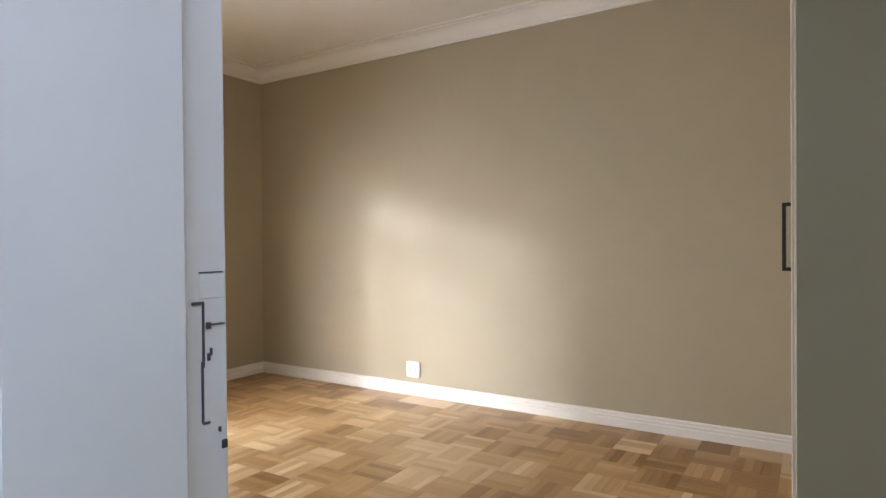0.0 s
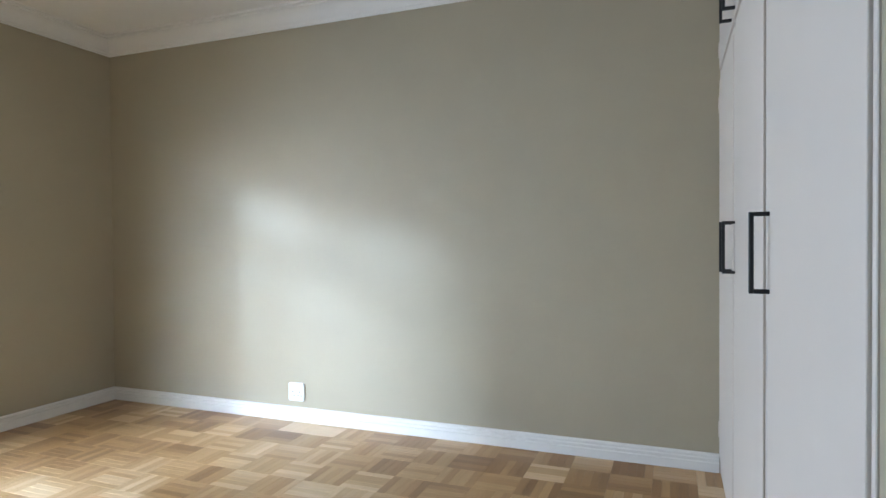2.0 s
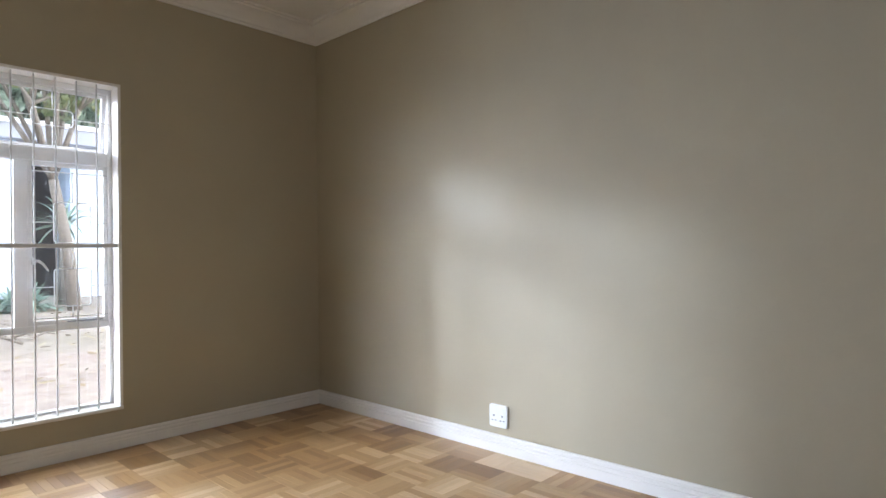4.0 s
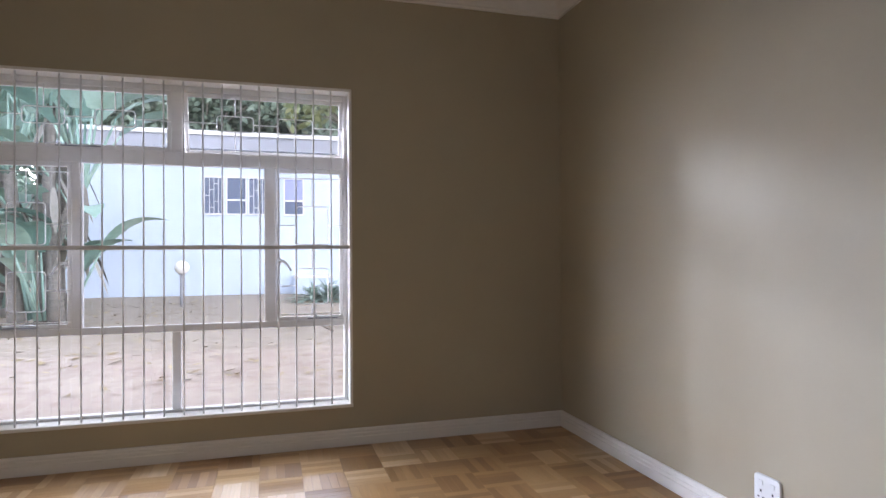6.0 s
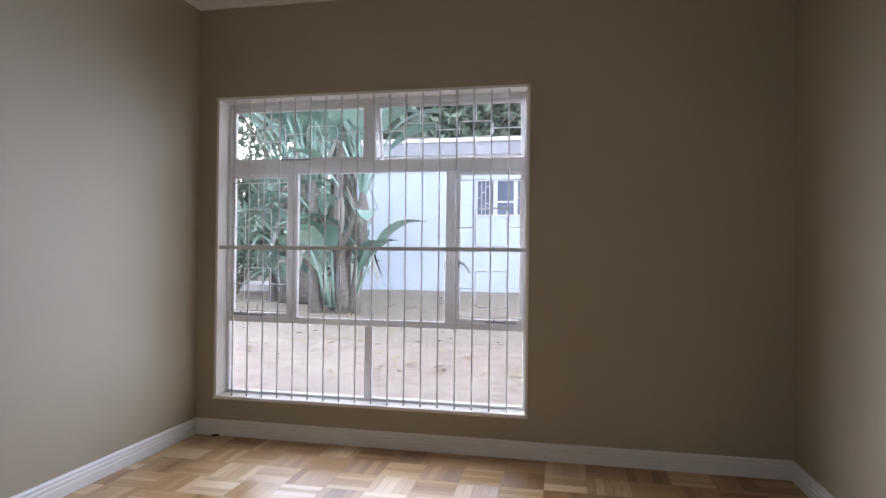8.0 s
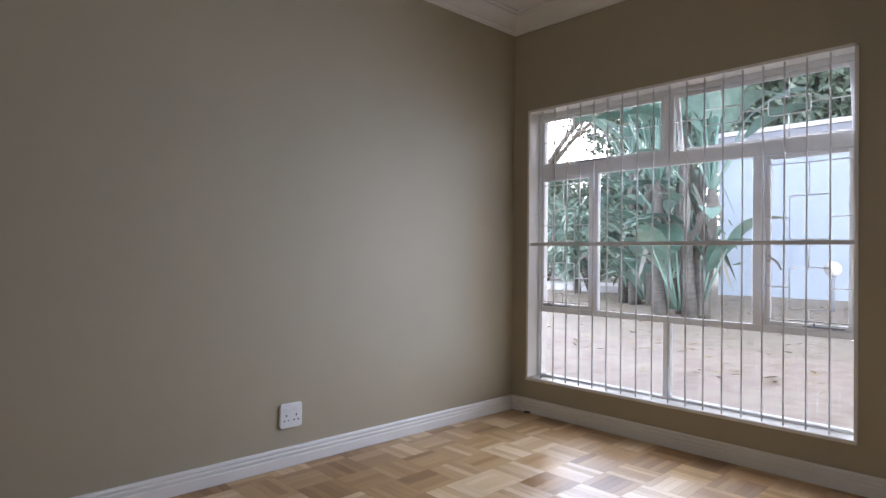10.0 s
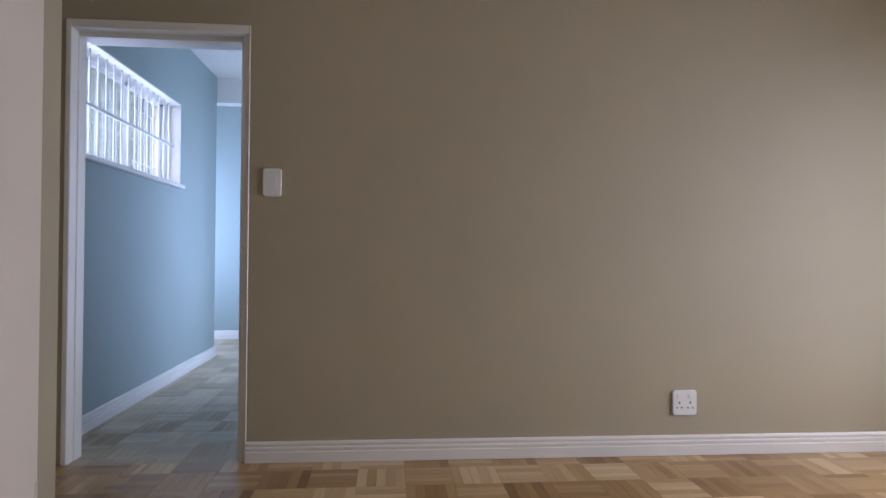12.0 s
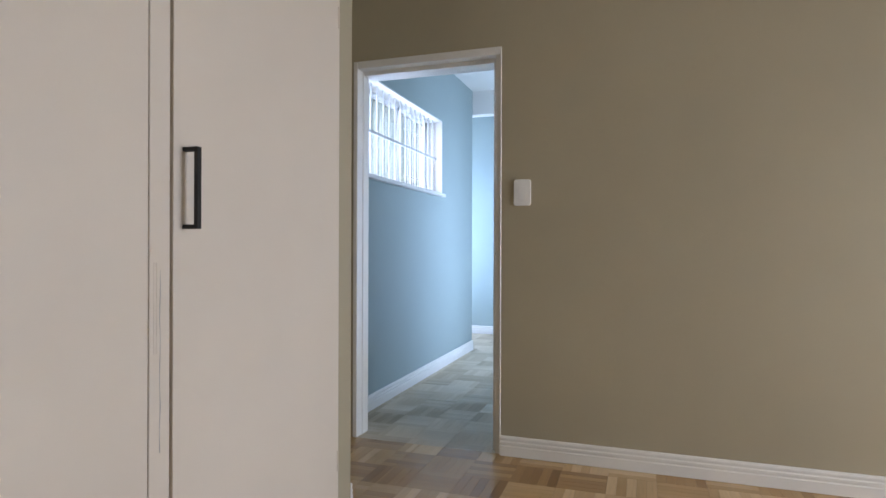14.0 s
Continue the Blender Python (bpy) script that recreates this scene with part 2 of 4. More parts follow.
def tube(bm, pts, radii, n=8):
    """A tapered round bar through the points."""
    rings = []
    for i, p in enumerate(pts):
        p = Vector(p)
        a = Vector(pts[max(i - 1, 0)])
        b = Vector(pts[min(i + 1, len(pts) - 1)])
        t = (b - a).normalized()
        u = t.cross(Vector((0, 0, 1)) if abs(t.z) < 0.9 else Vector((1, 0, 0))).normalized()
        w = t.cross(u)
        r = radii[i] if isinstance(radii, (list, tuple)) else radii
        rings.append([bm.verts.new(p + r * (math.cos(2 * math.pi * k / n) * u + math.sin(2 * math.pi * k / n) * w)) for k in range(n)])
    for r0, r1 in zip(rings, rings[1:]):
        for k in range(n):
            bm.faces.new((r0[k], r0[(k + 1) % n], r1[(k + 1) % n], r1[k]))
    bm.faces.new(rings[0][::-1])
    bm.faces.new(rings[-1])


def finish(bm, name, mat, smooth=False):
    bmesh.ops.recalc_face_normals(bm, faces=bm.faces)
    me = bpy.data.meshes.new(name)
    bm.to_mesh(me)
    bm.free()
    me.materials.append(mat)
    if smooth:
        me.shade_smooth()
    return me


def part(name, bm, mat, parent=None, label="", smooth=False):
    ob = new(name, finish(bm, name, mat, smooth))
    if parent is not None:
        ob.parent = parent
        ob.matrix_parent_inverse = parent.matrix_basis.inverted()
    if label:
        ob["label"] = label
    return ob


def boxes(name, spec, mat, parent=None, label="", bevel=0.0):
    bm = bmesh.new()
    for s in spec:
        box(bm, *s, bevel=bevel)
    return part(name, bm, mat, parent, label)


def thing(name, at, label, category, group=""):
    ob = new(name)
    ob.matrix_world = pose(*at)
    ob.empty_display_size = 0.1
    bpy.context.view_layer.update()
    return tagged(ob, label, category, group)


def structure(ob, label, category):
    return tagged(ob, label, category, "", "structure")


# ---- room shell: window wall x=0, socket walls y=0 and y=3.44, cupboard front x=4.33 ----
L, H, XD, XW = 3.44, 2.79, 4.885, 4.325
SKEW = pose(0, 0, 0, 0, 0, -0.573)  # the doorway wall is a little out of square
WY0, WY1, WZ0, WZ1 = 0.13, 2.07, 0.232, 2.105
DX0, DX1, DH = 3.912, 4.735, 2.07
PY0, PY1 = 0.77, 0.878

structure(boxes("wall_west", [(-0.23, 0, -0.23, WY0, -0.1, 2.9), (-0.23, 0, WY1, L + 0.2, -0.1, 2.9),
                              (-0.23, 0, WY0, WY1, -0.1, WZ0), (-0.23, 0, WY0, WY1, WZ1, 2.9)], WALL),
          "grey painted plaster wall around the large window", "wall")
structure(boxes("wall_north", [(0, 5.1, L, L + 0.2, -0.1, 2.9)], WALL), "long grey painted plaster wall with a socket", "wall")
south = structure(boxes("wall_south", [(-0.01, DX0 - 0.007, -0.17, 0, -0.1, 2.9), (DX1, XD + 0.02, -0.17, 0, -0.1, 2.9), (DX0 - 0.007, DX1, -0.17, 0, DH, 2.9)], WALL),
                  "grey painted plaster wall with the doorway and a switch", "wall")
south.matrix_world = SKEW
structure(boxes("wall_pier", [(XW, XD, PY0, PY1, 0, H)], WALL, bevel=0.003), "grey plastered pier beside the cupboard", "wall")
PW = (-2.02, -0.42, 1.515, 2.15)
structure(boxes("wall_east", [(XD, 5.1, -0.1, L, -0.1, 2.9)], WALL), "grey wall beside the built-in wardrobe", "wall")
holed = bmesh.new()
ring = {}
for x in (XD, 5.1):
    for k, (y0, y1, z0, z1) in enumerate(((-3.0, -0.1, -0.1, 2.9), PW)):
        ring[x, k] = [holed.verts.new((x, y, z)) for y, z in ((y0, z0), (y1, z0), (y1, z1), (y0, z1))]
for q in range(4):
    r = (q + 1) % 4
    for x in (XD, 5.1):
        holed.faces.new((ring[x, 0][q], ring[x, 0][r], ring[x, 1][r], ring[x, 1][q]))
    for k in (0, 1):
        holed.faces.new((ring[XD, k][q], ring[XD, k][r], ring[5.1, k][r], ring[5.1, k][q]))
bmesh.ops.recalc_face_normals(holed, faces=holed.faces)
structure(part("wall_east_passage", holed, PASSAGE_WALL),
          "blue-grey passage wall with a high window", "wall")
structure(boxes("wall_passage_west", [(3.6, 3.75, -4.35, -2.8, -0.1, 2.9), (3.6, 3.75, -1.8, -0.17, -0.1, 2.9), (3.6, 3.75, -2.8, -1.8, 2.1, 2.9)], PASSAGE_WALL),
          "plain blue-grey passage wall", "wall")
# Unseen box behind the opening that holds the added lamp.
structure(boxes("wall_side_box", [(2.2, 2.3, -3.2, -1.4, -0.1, 2.9), (2.3, 3.6, -3.2, -3.1, -0.1, 2.9), (2.3, 3.6, -1.5, -1.4, -0.1, 2.9),
                                   (2.3, 3.6, -3.1, -1.5, 2.4, 2.9), (2.3, 3.6, -3.1, -1.5, -0.1, 0.0)], CEIL), "unseen plain white box closing off the added side opening", "wall")
structure(boxes("wall_passage_end", [(3.6, 6.2, -4.35, -4.15, -0.1, 2.9)], PASSAGE_WALL), "plain blue-grey wall at the passage end", "wall")
structure(boxes("wall_lobby", [(5.1, 6.2, -3.0, -2.85, -0.1, 2.9), (6.0, 6.2, -4.15, -4.0, -0.1, 2.9), (6.0, 6.2, -3.1, -3.0, -0.1, 2.9),
                               (6.0, 6.2, -4.0, -3.1, -0.1, 0.6), (6.0, 6.2, -4.0, -3.1, 2.3, 2.9)], PASSAGE_WALL), "plain blue-grey lobby walls", "wall")
structure(boxes("ceiling", [(-0.23, 5.1, -0.21, L + 0.2, H, 2.95)], CEIL), "white painted plaster ceiling", "ceiling")
structure(boxes("ceiling_passage", [(3.6, 6.2, -4.35, -0.2, 2.66, 2.95), (3.75, 6.0, -3.13, -3.01, 2.42, 2.66)], CEIL),
          "white passage ceiling with a dropped beam", "ceiling")


def sweep(bm, profile, a, b, n, cut0=0.0, cut1=0.0):
    """A moulding from a to b (plan points) whose profile (out, up) stands out along n; cut: mitre per unit out."""
    a, b, n = Vector((*a, 0)), Vector((*b, 0)), Vector((*n, 0))
    d = (b - a).normalized()
    r0 = [bm.verts.new(a + n * o + d * (o * cut0) + Vector((0, 0, z))) for o, z in profile]
    r1 = [bm.verts.new(b + n * o - d * (o * cut1) + Vector((0, 0, z))) for o, z in profile]
    k = len(profile)
    for i in range(k):
        bm.faces.new((r0[i], r0[(i + 1) % k], r1[(i + 1) % k], r1[i]))
    bm.faces.new(r0[::-1])
    bm.faces.new(r1)


SKIRT = [(0.0, 0.002), (0.019, 0.002), (0.019, 0.05), (0.014, 0.054), (0.014, 0.059), (0.018, 0.062), (0.018, 0.072),
         (0.013, 0.076), (0.013, 0.081), (0.016, 0.084), (0.016, 0.092), (0.011, 0.099), (0.0, 0.099)]
COVE = [(0.0, 2.668), (0.012, 2.668), (0.012, 2.682), (0.02, 2.69)] + \
       [(0.02 + 0.08 * (1 - math.cos(a)), 2.69 + 0.075 * math.sin(a)) for a in [i * math.pi / 14 for i in range(1, 7)]] + \
       [(0.1, 2.765), (0.1, 2.776), (0.125, 2.776), (0.125, H), (0.0, H)]


def moulding(name, profile, runs, mat, label, turn=Matrix()):
    for a, b, n, c0, c1 in runs:
        bm = bmesh.new()
        sweep(bm, profile, a, b, n, c0, c1)
        ob = structure(part(name, bm, mat), label, "trim")
        ob.matrix_world = turn


moulding("baseboard", SKIRT, [((0, 0), (0, L), (1, 0), 1, 1), ((0, L), (XW - 0.008, L), (0, -1), 1, 0), 
                              ((XW, PY0), (XD, PY0), (0, -1), 0, 1), ((XD, -0.04), (XD, PY0), (-1, 0), 0, 1),
                              ((XD, -0.24), (XD, -3.0), (-1, 0), 0, 0), ((3.75, -4.15), (6.0, -4.15), (0, 1), 0, 0)],
         WHITE, "white moulded skirting board with grooved top")
moulding("cornice", COVE, [((0, 0), (0, L), (1, 0), 1, 1), ((0, L), (XW - 0.02, L), (0, -1), 1, 0)],
         CEIL, "white coved plaster cornice")
moulding("baseboard", SKIRT, [((0, 0), (DX0 - 0.014, 0), (0, 1), 1, 0)], WHITE, "white moulded skirting board with grooved top", SKEW)
moulding("cornice", COVE, [((0, 0), (XD, 0), (0, 1), 1, 0)], CEIL, "white coved plaster cornice", SKEW)

# ---- door frame ----
TR0, TR1 = DX0 - 0.014, DX0 + 0.0175  # the trim round the opening
frame_ob = structure(boxes("door_frame", [
    (DX0 - 0.007, TR1, -0.06, -0.006, 0, DH), (TR0, DX0 - 0.0065, -0.018, 0.004, 0, DH), (DX1 - 0.026, DX1, -0.06, 0.004, 0, DH),
    (TR1, DX1 - 0.026, -0.06, 0.004, DH - 0.04, DH), (DX0 - 0.0065, TR1, -0.006, 0.004, DH - 0.04, DH),
    (DX0 - 0.007, DX0 + 0.042, -0.185, -0.06, 0, DH - 0.03), (DX1 - 0.03, DX1, -0.13, -0.06, 0, DH - 0.03),
    (DX0 + 0.042, DX1 - 0.03, -0.185, -0.06, DH - 0.062, DH - 0.03)], WHITE, bevel=0.003), "white painted door frame without a door leaf", "door frame")
JX = TR1
boxes("strike_plate", [(JX - 0.002, JX + 0.0012, -0.034, -0.01, 1.141, 1.162)], WHITE, frame_ob, "painted-over strike plate", 0.0005)
crack = bmesh.new()
for y0, y1, z0, z1 in ((-0.0426, -0.0414, 1.085, 1.138), (-0.0438, -0.0426, 1.04, 1.09), (-0.052, -0.0414, 1.1365, 1.139), (-0.045, -0.024, 1.1622, 1.1631),
                       (-0.036, -0.022, 1.1185, 1.12), (-0.039, -0.035, 1.116, 1.1215), (-0.038, -0.036, 1.09, 1.096),
                       (-0.0355, -0.0342, 1.094, 1.1), (-0.043, -0.037, 1.0385, 1.04), (-0.025, -0.0205, 1.014, 1.021), (-0.028, -0.0265, 1.029, 1.033)):
    box(crack, JX - 0.001, JX + 0.002, y0 + 0.011, y1 + 0.011, z0, z1)
part("lock_mortise", crack, SCAR, frame_ob, "dark chipped lock mortise")
frame_ob.matrix_world = SKEW

# ---- window ----
window = thing("window_1", (-0.115, 1.1, WZ0), "large white steel window with burglar bars and a tilted fanlight", "window")
window["kind"] = "structure"
boxes("window_reveal", [(-0.215, 0.006, WY0 - 0.004, WY0 + 0.012, WZ0, WZ1), (-0.215, 0.006, WY1 - 0.012, WY1 + 0.004, WZ0, WZ1),
                        (-0.215, 0.006, WY0 - 0.004, WY1 + 0.004, WZ1 - 0.012, WZ1 + 0.004)], WHITE, window, "white painted reveal")
boxes("window_sill", [(-0.215, 0.012, WY0 - 0.006, WY1 + 0.006, WZ0 - 0.006, WZ0 + 0.014)], WHITE, window, "white painted sill", 0.003)
XF0, XF1 = -0.135, -0.1
boxes("window_frame", [
    (XF0, XF1, WY0 + 0.012, 0.165, 0.246, 2.093), (XF0, XF1, 2.035, WY1 - 0.012, 0.246, 2.093),
    (XF0, XF1, 0.165, 2.035, 2.06, 2.093), (XF0, XF1, 0.165, 2.035, 0.246, 0.262),
    (XF0, XF1, 0.165, 2.035, 1.638, 1.716), (XF0, XF1, 0.165, 2.035, 0.7, 0.738),
    (XF0, XF1, 1.072, 1.134, 1.716, 2.06), (XF0, XF1, 0.574, 0.626, 0.738, 1.638), (XF0, XF1, 1.574, 1.638, 0.738, 1.638),
    (XF0, XF1, 1.074, 1.12, 0.262, 0.7)], STEEL_WHITE, window, "", 0.003)


def sash(name, y0, y1, z0, z1, tilt=0.0, t=0.022, parent=window):
    """A glazed sash, hinged at its top when tilted."""
    hub = new(name)
    hub.parent = parent
    bpy.context.view_layer.update()
    hub.matrix_world = pose(-0.12, y0, z1, 0, tilt, 0)
    bpy.context.view_layer.update()
    bm = bmesh.new()
    w, h = y1 - y0, z1 - z0
    for s in ((-0.013, 0.013, 0, t, -h, 0), (-0.013, 0.013, w - t, w, -h, 0), (-0.013, 0.013, t, w - t, -t, 0), (-0.013, 0.013, t, w - t, -h, -h + t)):
        box(bm, *s, bevel=0.002)
    f = new("sash_frame", finish(bm, "sash_frame", STEEL_WHITE))
    f.parent = hub
    bm = bmesh.new()
    box(bm, -0.002, 0.002, t - 0.004, w - t + 0.004, -h + t - 0.004, -t + 0.004)
    g = new("pane", finish(bm, "pane", GLASS))
    g.parent = hub
    g.visible_shadow = False
    return hub


def fixed_pane(y0, y1, z0, z1):
    bm = bmesh.new()
    box(bm, -0.122, -0.118, y0, y1, z0, z1)
    g = part("pane", bm, GLASS, window)
    g.visible_shadow = False


sash("top_sash", 0.166, 1.071, 1.717, 2.059)
sash("top_sash", 1.135, 2.034, 1.717, 2.059, 11.0)
sash("side_sash", 0.166, 0.573, 0.739, 1.637)
sash("side_sash", 1.639, 2.034, 0.739, 1.637)
fixed_pane(0.622, 1.578, 0.734, 1.642)
fixed_pane(0.161, 1.078, 0.258, 0.704)
fixed_pane(1.116, 2.039, 0.258, 0.704)


def rounded_loop(y0, y1, z0, z1, r=0.018, x=-0.088):
    pts = []
    for cy, cz, a0 in ((y1 - r, z1 - r, 0), (y0 + r, z1 - r, 90), (y0 + r, z0 + r, 180), (y1 - r, z0 + r, 270)):
        pts += [(x, cy + r * math.cos(radians(a0 + k * 30)), cz + r * math.sin(radians(a0 + k * 30))) for k in range(4)]
    return pts + [pts[0]]


def grille(name, rods, loops):
    bm = bmesh.new()
    for a, b in rods:
        tube(bm, [(-0.088, *a), (-0.088, *b)], 0.0034, 6)
    for lp in loops:
        tube(bm, rounded_loop(*lp), 0.0034, 6)
    part(name, bm, STEEL_WHITE, window, "white burglar grille of thin rods and squares", True)


for y0, y1, s0, s1 in ((0.166, 0.573, 0.275, 0.455), (1.639, 2.034, 1.757, 1.94)):
    grille("side_grille", [((y0, 1.582), (y1, 1.582)), ((y0, 0.775), (y1, 0.775)), ((y0, 1.302), (s0, 1.302)), ((s1, 1.302), (y1, 1.302)),
                           ((y0, 0.945), (s0, 0.945)), ((s1, 0.945), (y1, 0.945)), ((s0 + 0.09, 1.582), (s0 + 0.09, 1.415)),
                           ((s0 + 0.09, 1.19), (s0 + 0.09, 1.046)), ((s0 + 0.09, 0.834), (s0 + 0.09, 0.775))],
           [(s0, s1, 1.19, 1.415), (s0, s1, 0.834, 1.046)])
for y0, y1 in ((0.166, 1.071), (1.135, 2.034)):
    c0, c1, zc = y0 + 0.28, y1 - 0.28, 1.885
    grille("top_grille", [((y0, zc), (c0 - 0.1, zc)), ((c0 + 0.1, zc), (c1 - 0.1, zc)), ((c1 + 0.1, zc), (y1, zc))] +
           [((c, a), (c, b)) for c in (c0, c1) for a, b in ((1.72, 1.84), (1.93, 2.055))],
           [(c0 - 0.1, c0 + 0.1, 1.84, 1.93), (c1 - 0.1, c1 + 0.1, 1.84, 1.93)])

for y, z, s in ((1.66, 1.09, 1), (0.555, 1.09, -1)):
    bm = bmesh.new()
    box(bm, -0.1, -0.088, y - 0.009, y + 0.009, z - 0.02, z + 0.02, 0.002)
    tube(bm, [(-0.086, y, z + 0.002), (-0.076, y + s * 0.022, z), (-0.073, y + s * 0.045, z - 0.02), (-0.073, y + s * 0.066, z - 0.056)], [0.008, 0.008, 0.007, 0.005], 8)
    part("sash_handle", bm, GALV, window, "grey cockspur window handle", True)
for y0, y1, z in ((0.2, 0.42, 0.748), (1.82, 2.0, 0.748), (0.5, 0.72, 1.727)):
    bm = bmesh.new()
    box(bm, -0.098, -0.088, y0, y1, z - 0.003, z + 0.004, 0.001)
    tube(bm, [(-0.09, y0 + 0.05, z), (-0.09, y0 + 0.05, z + 0.02)], 0.005, 8)
    part("peg_stay", bm, POST, window, "dark peg stay")
bm = bmesh.new()
box(bm, -0.2, -0.1, 1.15, 1.162, 1.727, 1.735)
part("fanlight_stay", bm, STEEL_WHITE, window)

# burglar bars: eighteen uprights and one flat rail
bars = thing("burglar_bars", (-0.02, 1.1, WZ0), "white painted steel burglar bars with one flat rail across the window", "burglar bars")
bm = bmesh.new()
tube(bm, [(0, 0, WZ0 + 0.01), (0, 0, WZ1 - 0.01)], 0.0045, 8)
bar_mesh = finish(bm, "bar", GALV, True)
for i in range(18):
    b = new("bar", bar_mesh)
    b.parent = bars
    b.matrix_parent_inverse = bars.matrix_basis.inverted()
    b.location = (-0.02, 0.237 + i * 0.1010, 0)
boxes("rail", [(-0.029, -0.011, WY0 + 0.008, WY1 - 0.008, 1.161, 1.184)], GALV, bars, "", 0.002)

# ---- passage window ----
pwin = thing("window_2", (5.0, -1.1, PW[2]), "high white passage window with burglar bars and a white sill", "window")
pwin["kind"] = "structure"
boxes("window_sill", [(XD - 0.03, 5.1, PW[0] - 0.03, PW[1] + 0.03, PW[2] - 0.025, PW[2] + 0.004)], WHITE, pwin, "white projecting sill", 0.004)
boxes("window_reveal", [(XD - 0.002, 5.09, PW[0] - 0.003, PW[0] + 0.006, PW[2], PW[3]), (XD - 0.002, 5.09, PW[1] - 0.006, PW[1] + 0.003, PW[2], PW[3]),
                        (XD - 0.002, 5.09, PW[0], PW[1], PW[3] - 0.006, PW[3] + 0.003)], WHITE, pwin)
boxes("window_frame", [(5.03, 5.06, PW[0], PW[0] + 0.035, PW[2], PW[3]), (5.03, 5.06, PW[1] - 0.035, PW[1], PW[2], PW[3]),
                       (5.03, 5.06, PW[0], PW[1], PW[3] - 0.035, PW[3]), (5.03, 5.06, PW[0], PW[1], PW[2], PW[2] + 0.035),
                       (5.03, 5.06, -1.42, -1.37, PW[2], PW[3]), (5.03, 5.06, -0.9, -0.85, PW[2], PW[3])], STEEL_WHITE, pwin, "", 0.003)
for y0, y1 in ((PW[0] + 0.03, -1.415), (-1.375, -0.895), (-0.855, PW[1] - 0.03)):
    bm = bmesh.new()
    box(bm, 5.044, 5.048, y0, y1, PW[2] + 0.03, PW[3] - 0.03)
    part("pane", bm, GLASS, pwin).visible_shadow = False
for y in (-1.66, -0.6):
    bm = bmesh.new()
    for dy in (-0.11, 0, 0.11):
        tube(bm, [(5.015, y + dy, PW[2] + 0.03), (5.015, y + dy, PW[3] - 0.03)], 0.0045, 6)
    for z in (1.62, 1.99):
        tube(bm, [(5.015, y - 0.2, z), (5.015, y + 0.2, z)], 0.0045, 6)
    part("side_grille", bm, STEEL_WHITE, pwin)
pbars = thing("burglar_bars", (4.94, -1.1, PW[2]), "white burglar bars across the high passage window", "burglar bars")
bm = bmesh.new()
tube(bm, [(0, 0, PW[2] + 0.004), (0, 0, PW[3] - 0.006)], 0.006, 8)
pbar_mesh = finish(bm, "bar", STEEL_WHITE, True)
for i in range(14):
    b = new("bar", pbar_mesh)
    b.parent = pbars
    b.matrix_parent_inverse = pbars.matrix_basis.inverted()
    b.location = (4.94, PW[0] + 0.1 + i * 0.102, 0)
boxes("rail", [(4.934, 4.946, PW[0] + 0.006, PW[1] - 0.006, 1.815, 1.832)], GALV, pbars)

# ---- built-in cupboard ----
cup = thing("wardrobe", (4.6, 2.17, 0), "cream painted built-in wardrobe with black bar handles", "wardrobe")
boxes("carcass", [(4.352, XD - 0.003, PY1 + 0.003, L - 0.003, 0, H - 0.002)], CREAM, cup)
STILES = ((PY1 + 0.002, 0.897), (1.742, 1.807), (2.652, 2.676), (3.42, L - 0.002))
for y0, y1 in STILES:
    boxes("stile", [(4.322, 4.352, y0, y1, 0, H - 0.002)], CREAM, cup, "", 0.0015)
DOORS = ((0.9, 1.737, 1.7, 1), (1.816, 2.649, 2.588, 1), (2.679, 3.417, 2.735, -1))
for y0, y1, hy, side in DOORS:
    for z0, z1 in ((0, 0.088), (2.048, 2.095), (2.712, H - 0.002)):
        boxes("rail", [(4.324, 4.352, y0 - 0.003, y1 + 0.003, z0, z1)], CREAM, cup, "", 0.0015)


def bar_handle(parent, hy, z0, z1):
    bm = bmesh.new()
    x0 = 4.27
    box(bm, x0, x0 + 0.011, hy - 0.008, hy + 0.008, z0, z1, 0.0012)
    box(bm, x0 + 0.011, 4.3165, hy - 0.008, hy + 0.008, z0, z0 + 0.011, 0.0012)
    box(bm, x0 + 0.011, 4.3165, hy - 0.008, hy + 0.008, z1 - 0.011, z1, 0.0012)
    part("handle", bm, BLACK, parent, "matt black square bar handle")


def hinge(parent, y, z):
    bm = bmesh.new()
    tube(bm, [(4.316, y, z - 0.04), (4.316, y, z - 0.004)], 0.0042, 8)
    tube(bm, [(4.316, y, z - 0.003), (4.316, y, z + 0.04)], 0.0042, 8)
    part("hinge", bm, CREAM, parent, "painted butt hinge")


for y0, y1, hy, side in DOORS:
    for nm, z0, z1, h0, h1 in (("door", 0.091, 2.045, 1.092, 1.298), ("top_door", 2.098, 2.709, 2.118, 2.322)):
        bm = bmesh.new()
        box(bm, 4.3165, 4.346, y0, y1, z0, z1, 0.002, 2)
        d = part(nm, bm, CREAM, cup)
        bar_handle(d, hy, h0, h1)
        hz = (0.236, 1.92) if nm == "door" else (2.2, 2.62)
        for z in hz:
            hinge(d, y0 - 0.001 if side > 0 else y1 + 0.001, z)


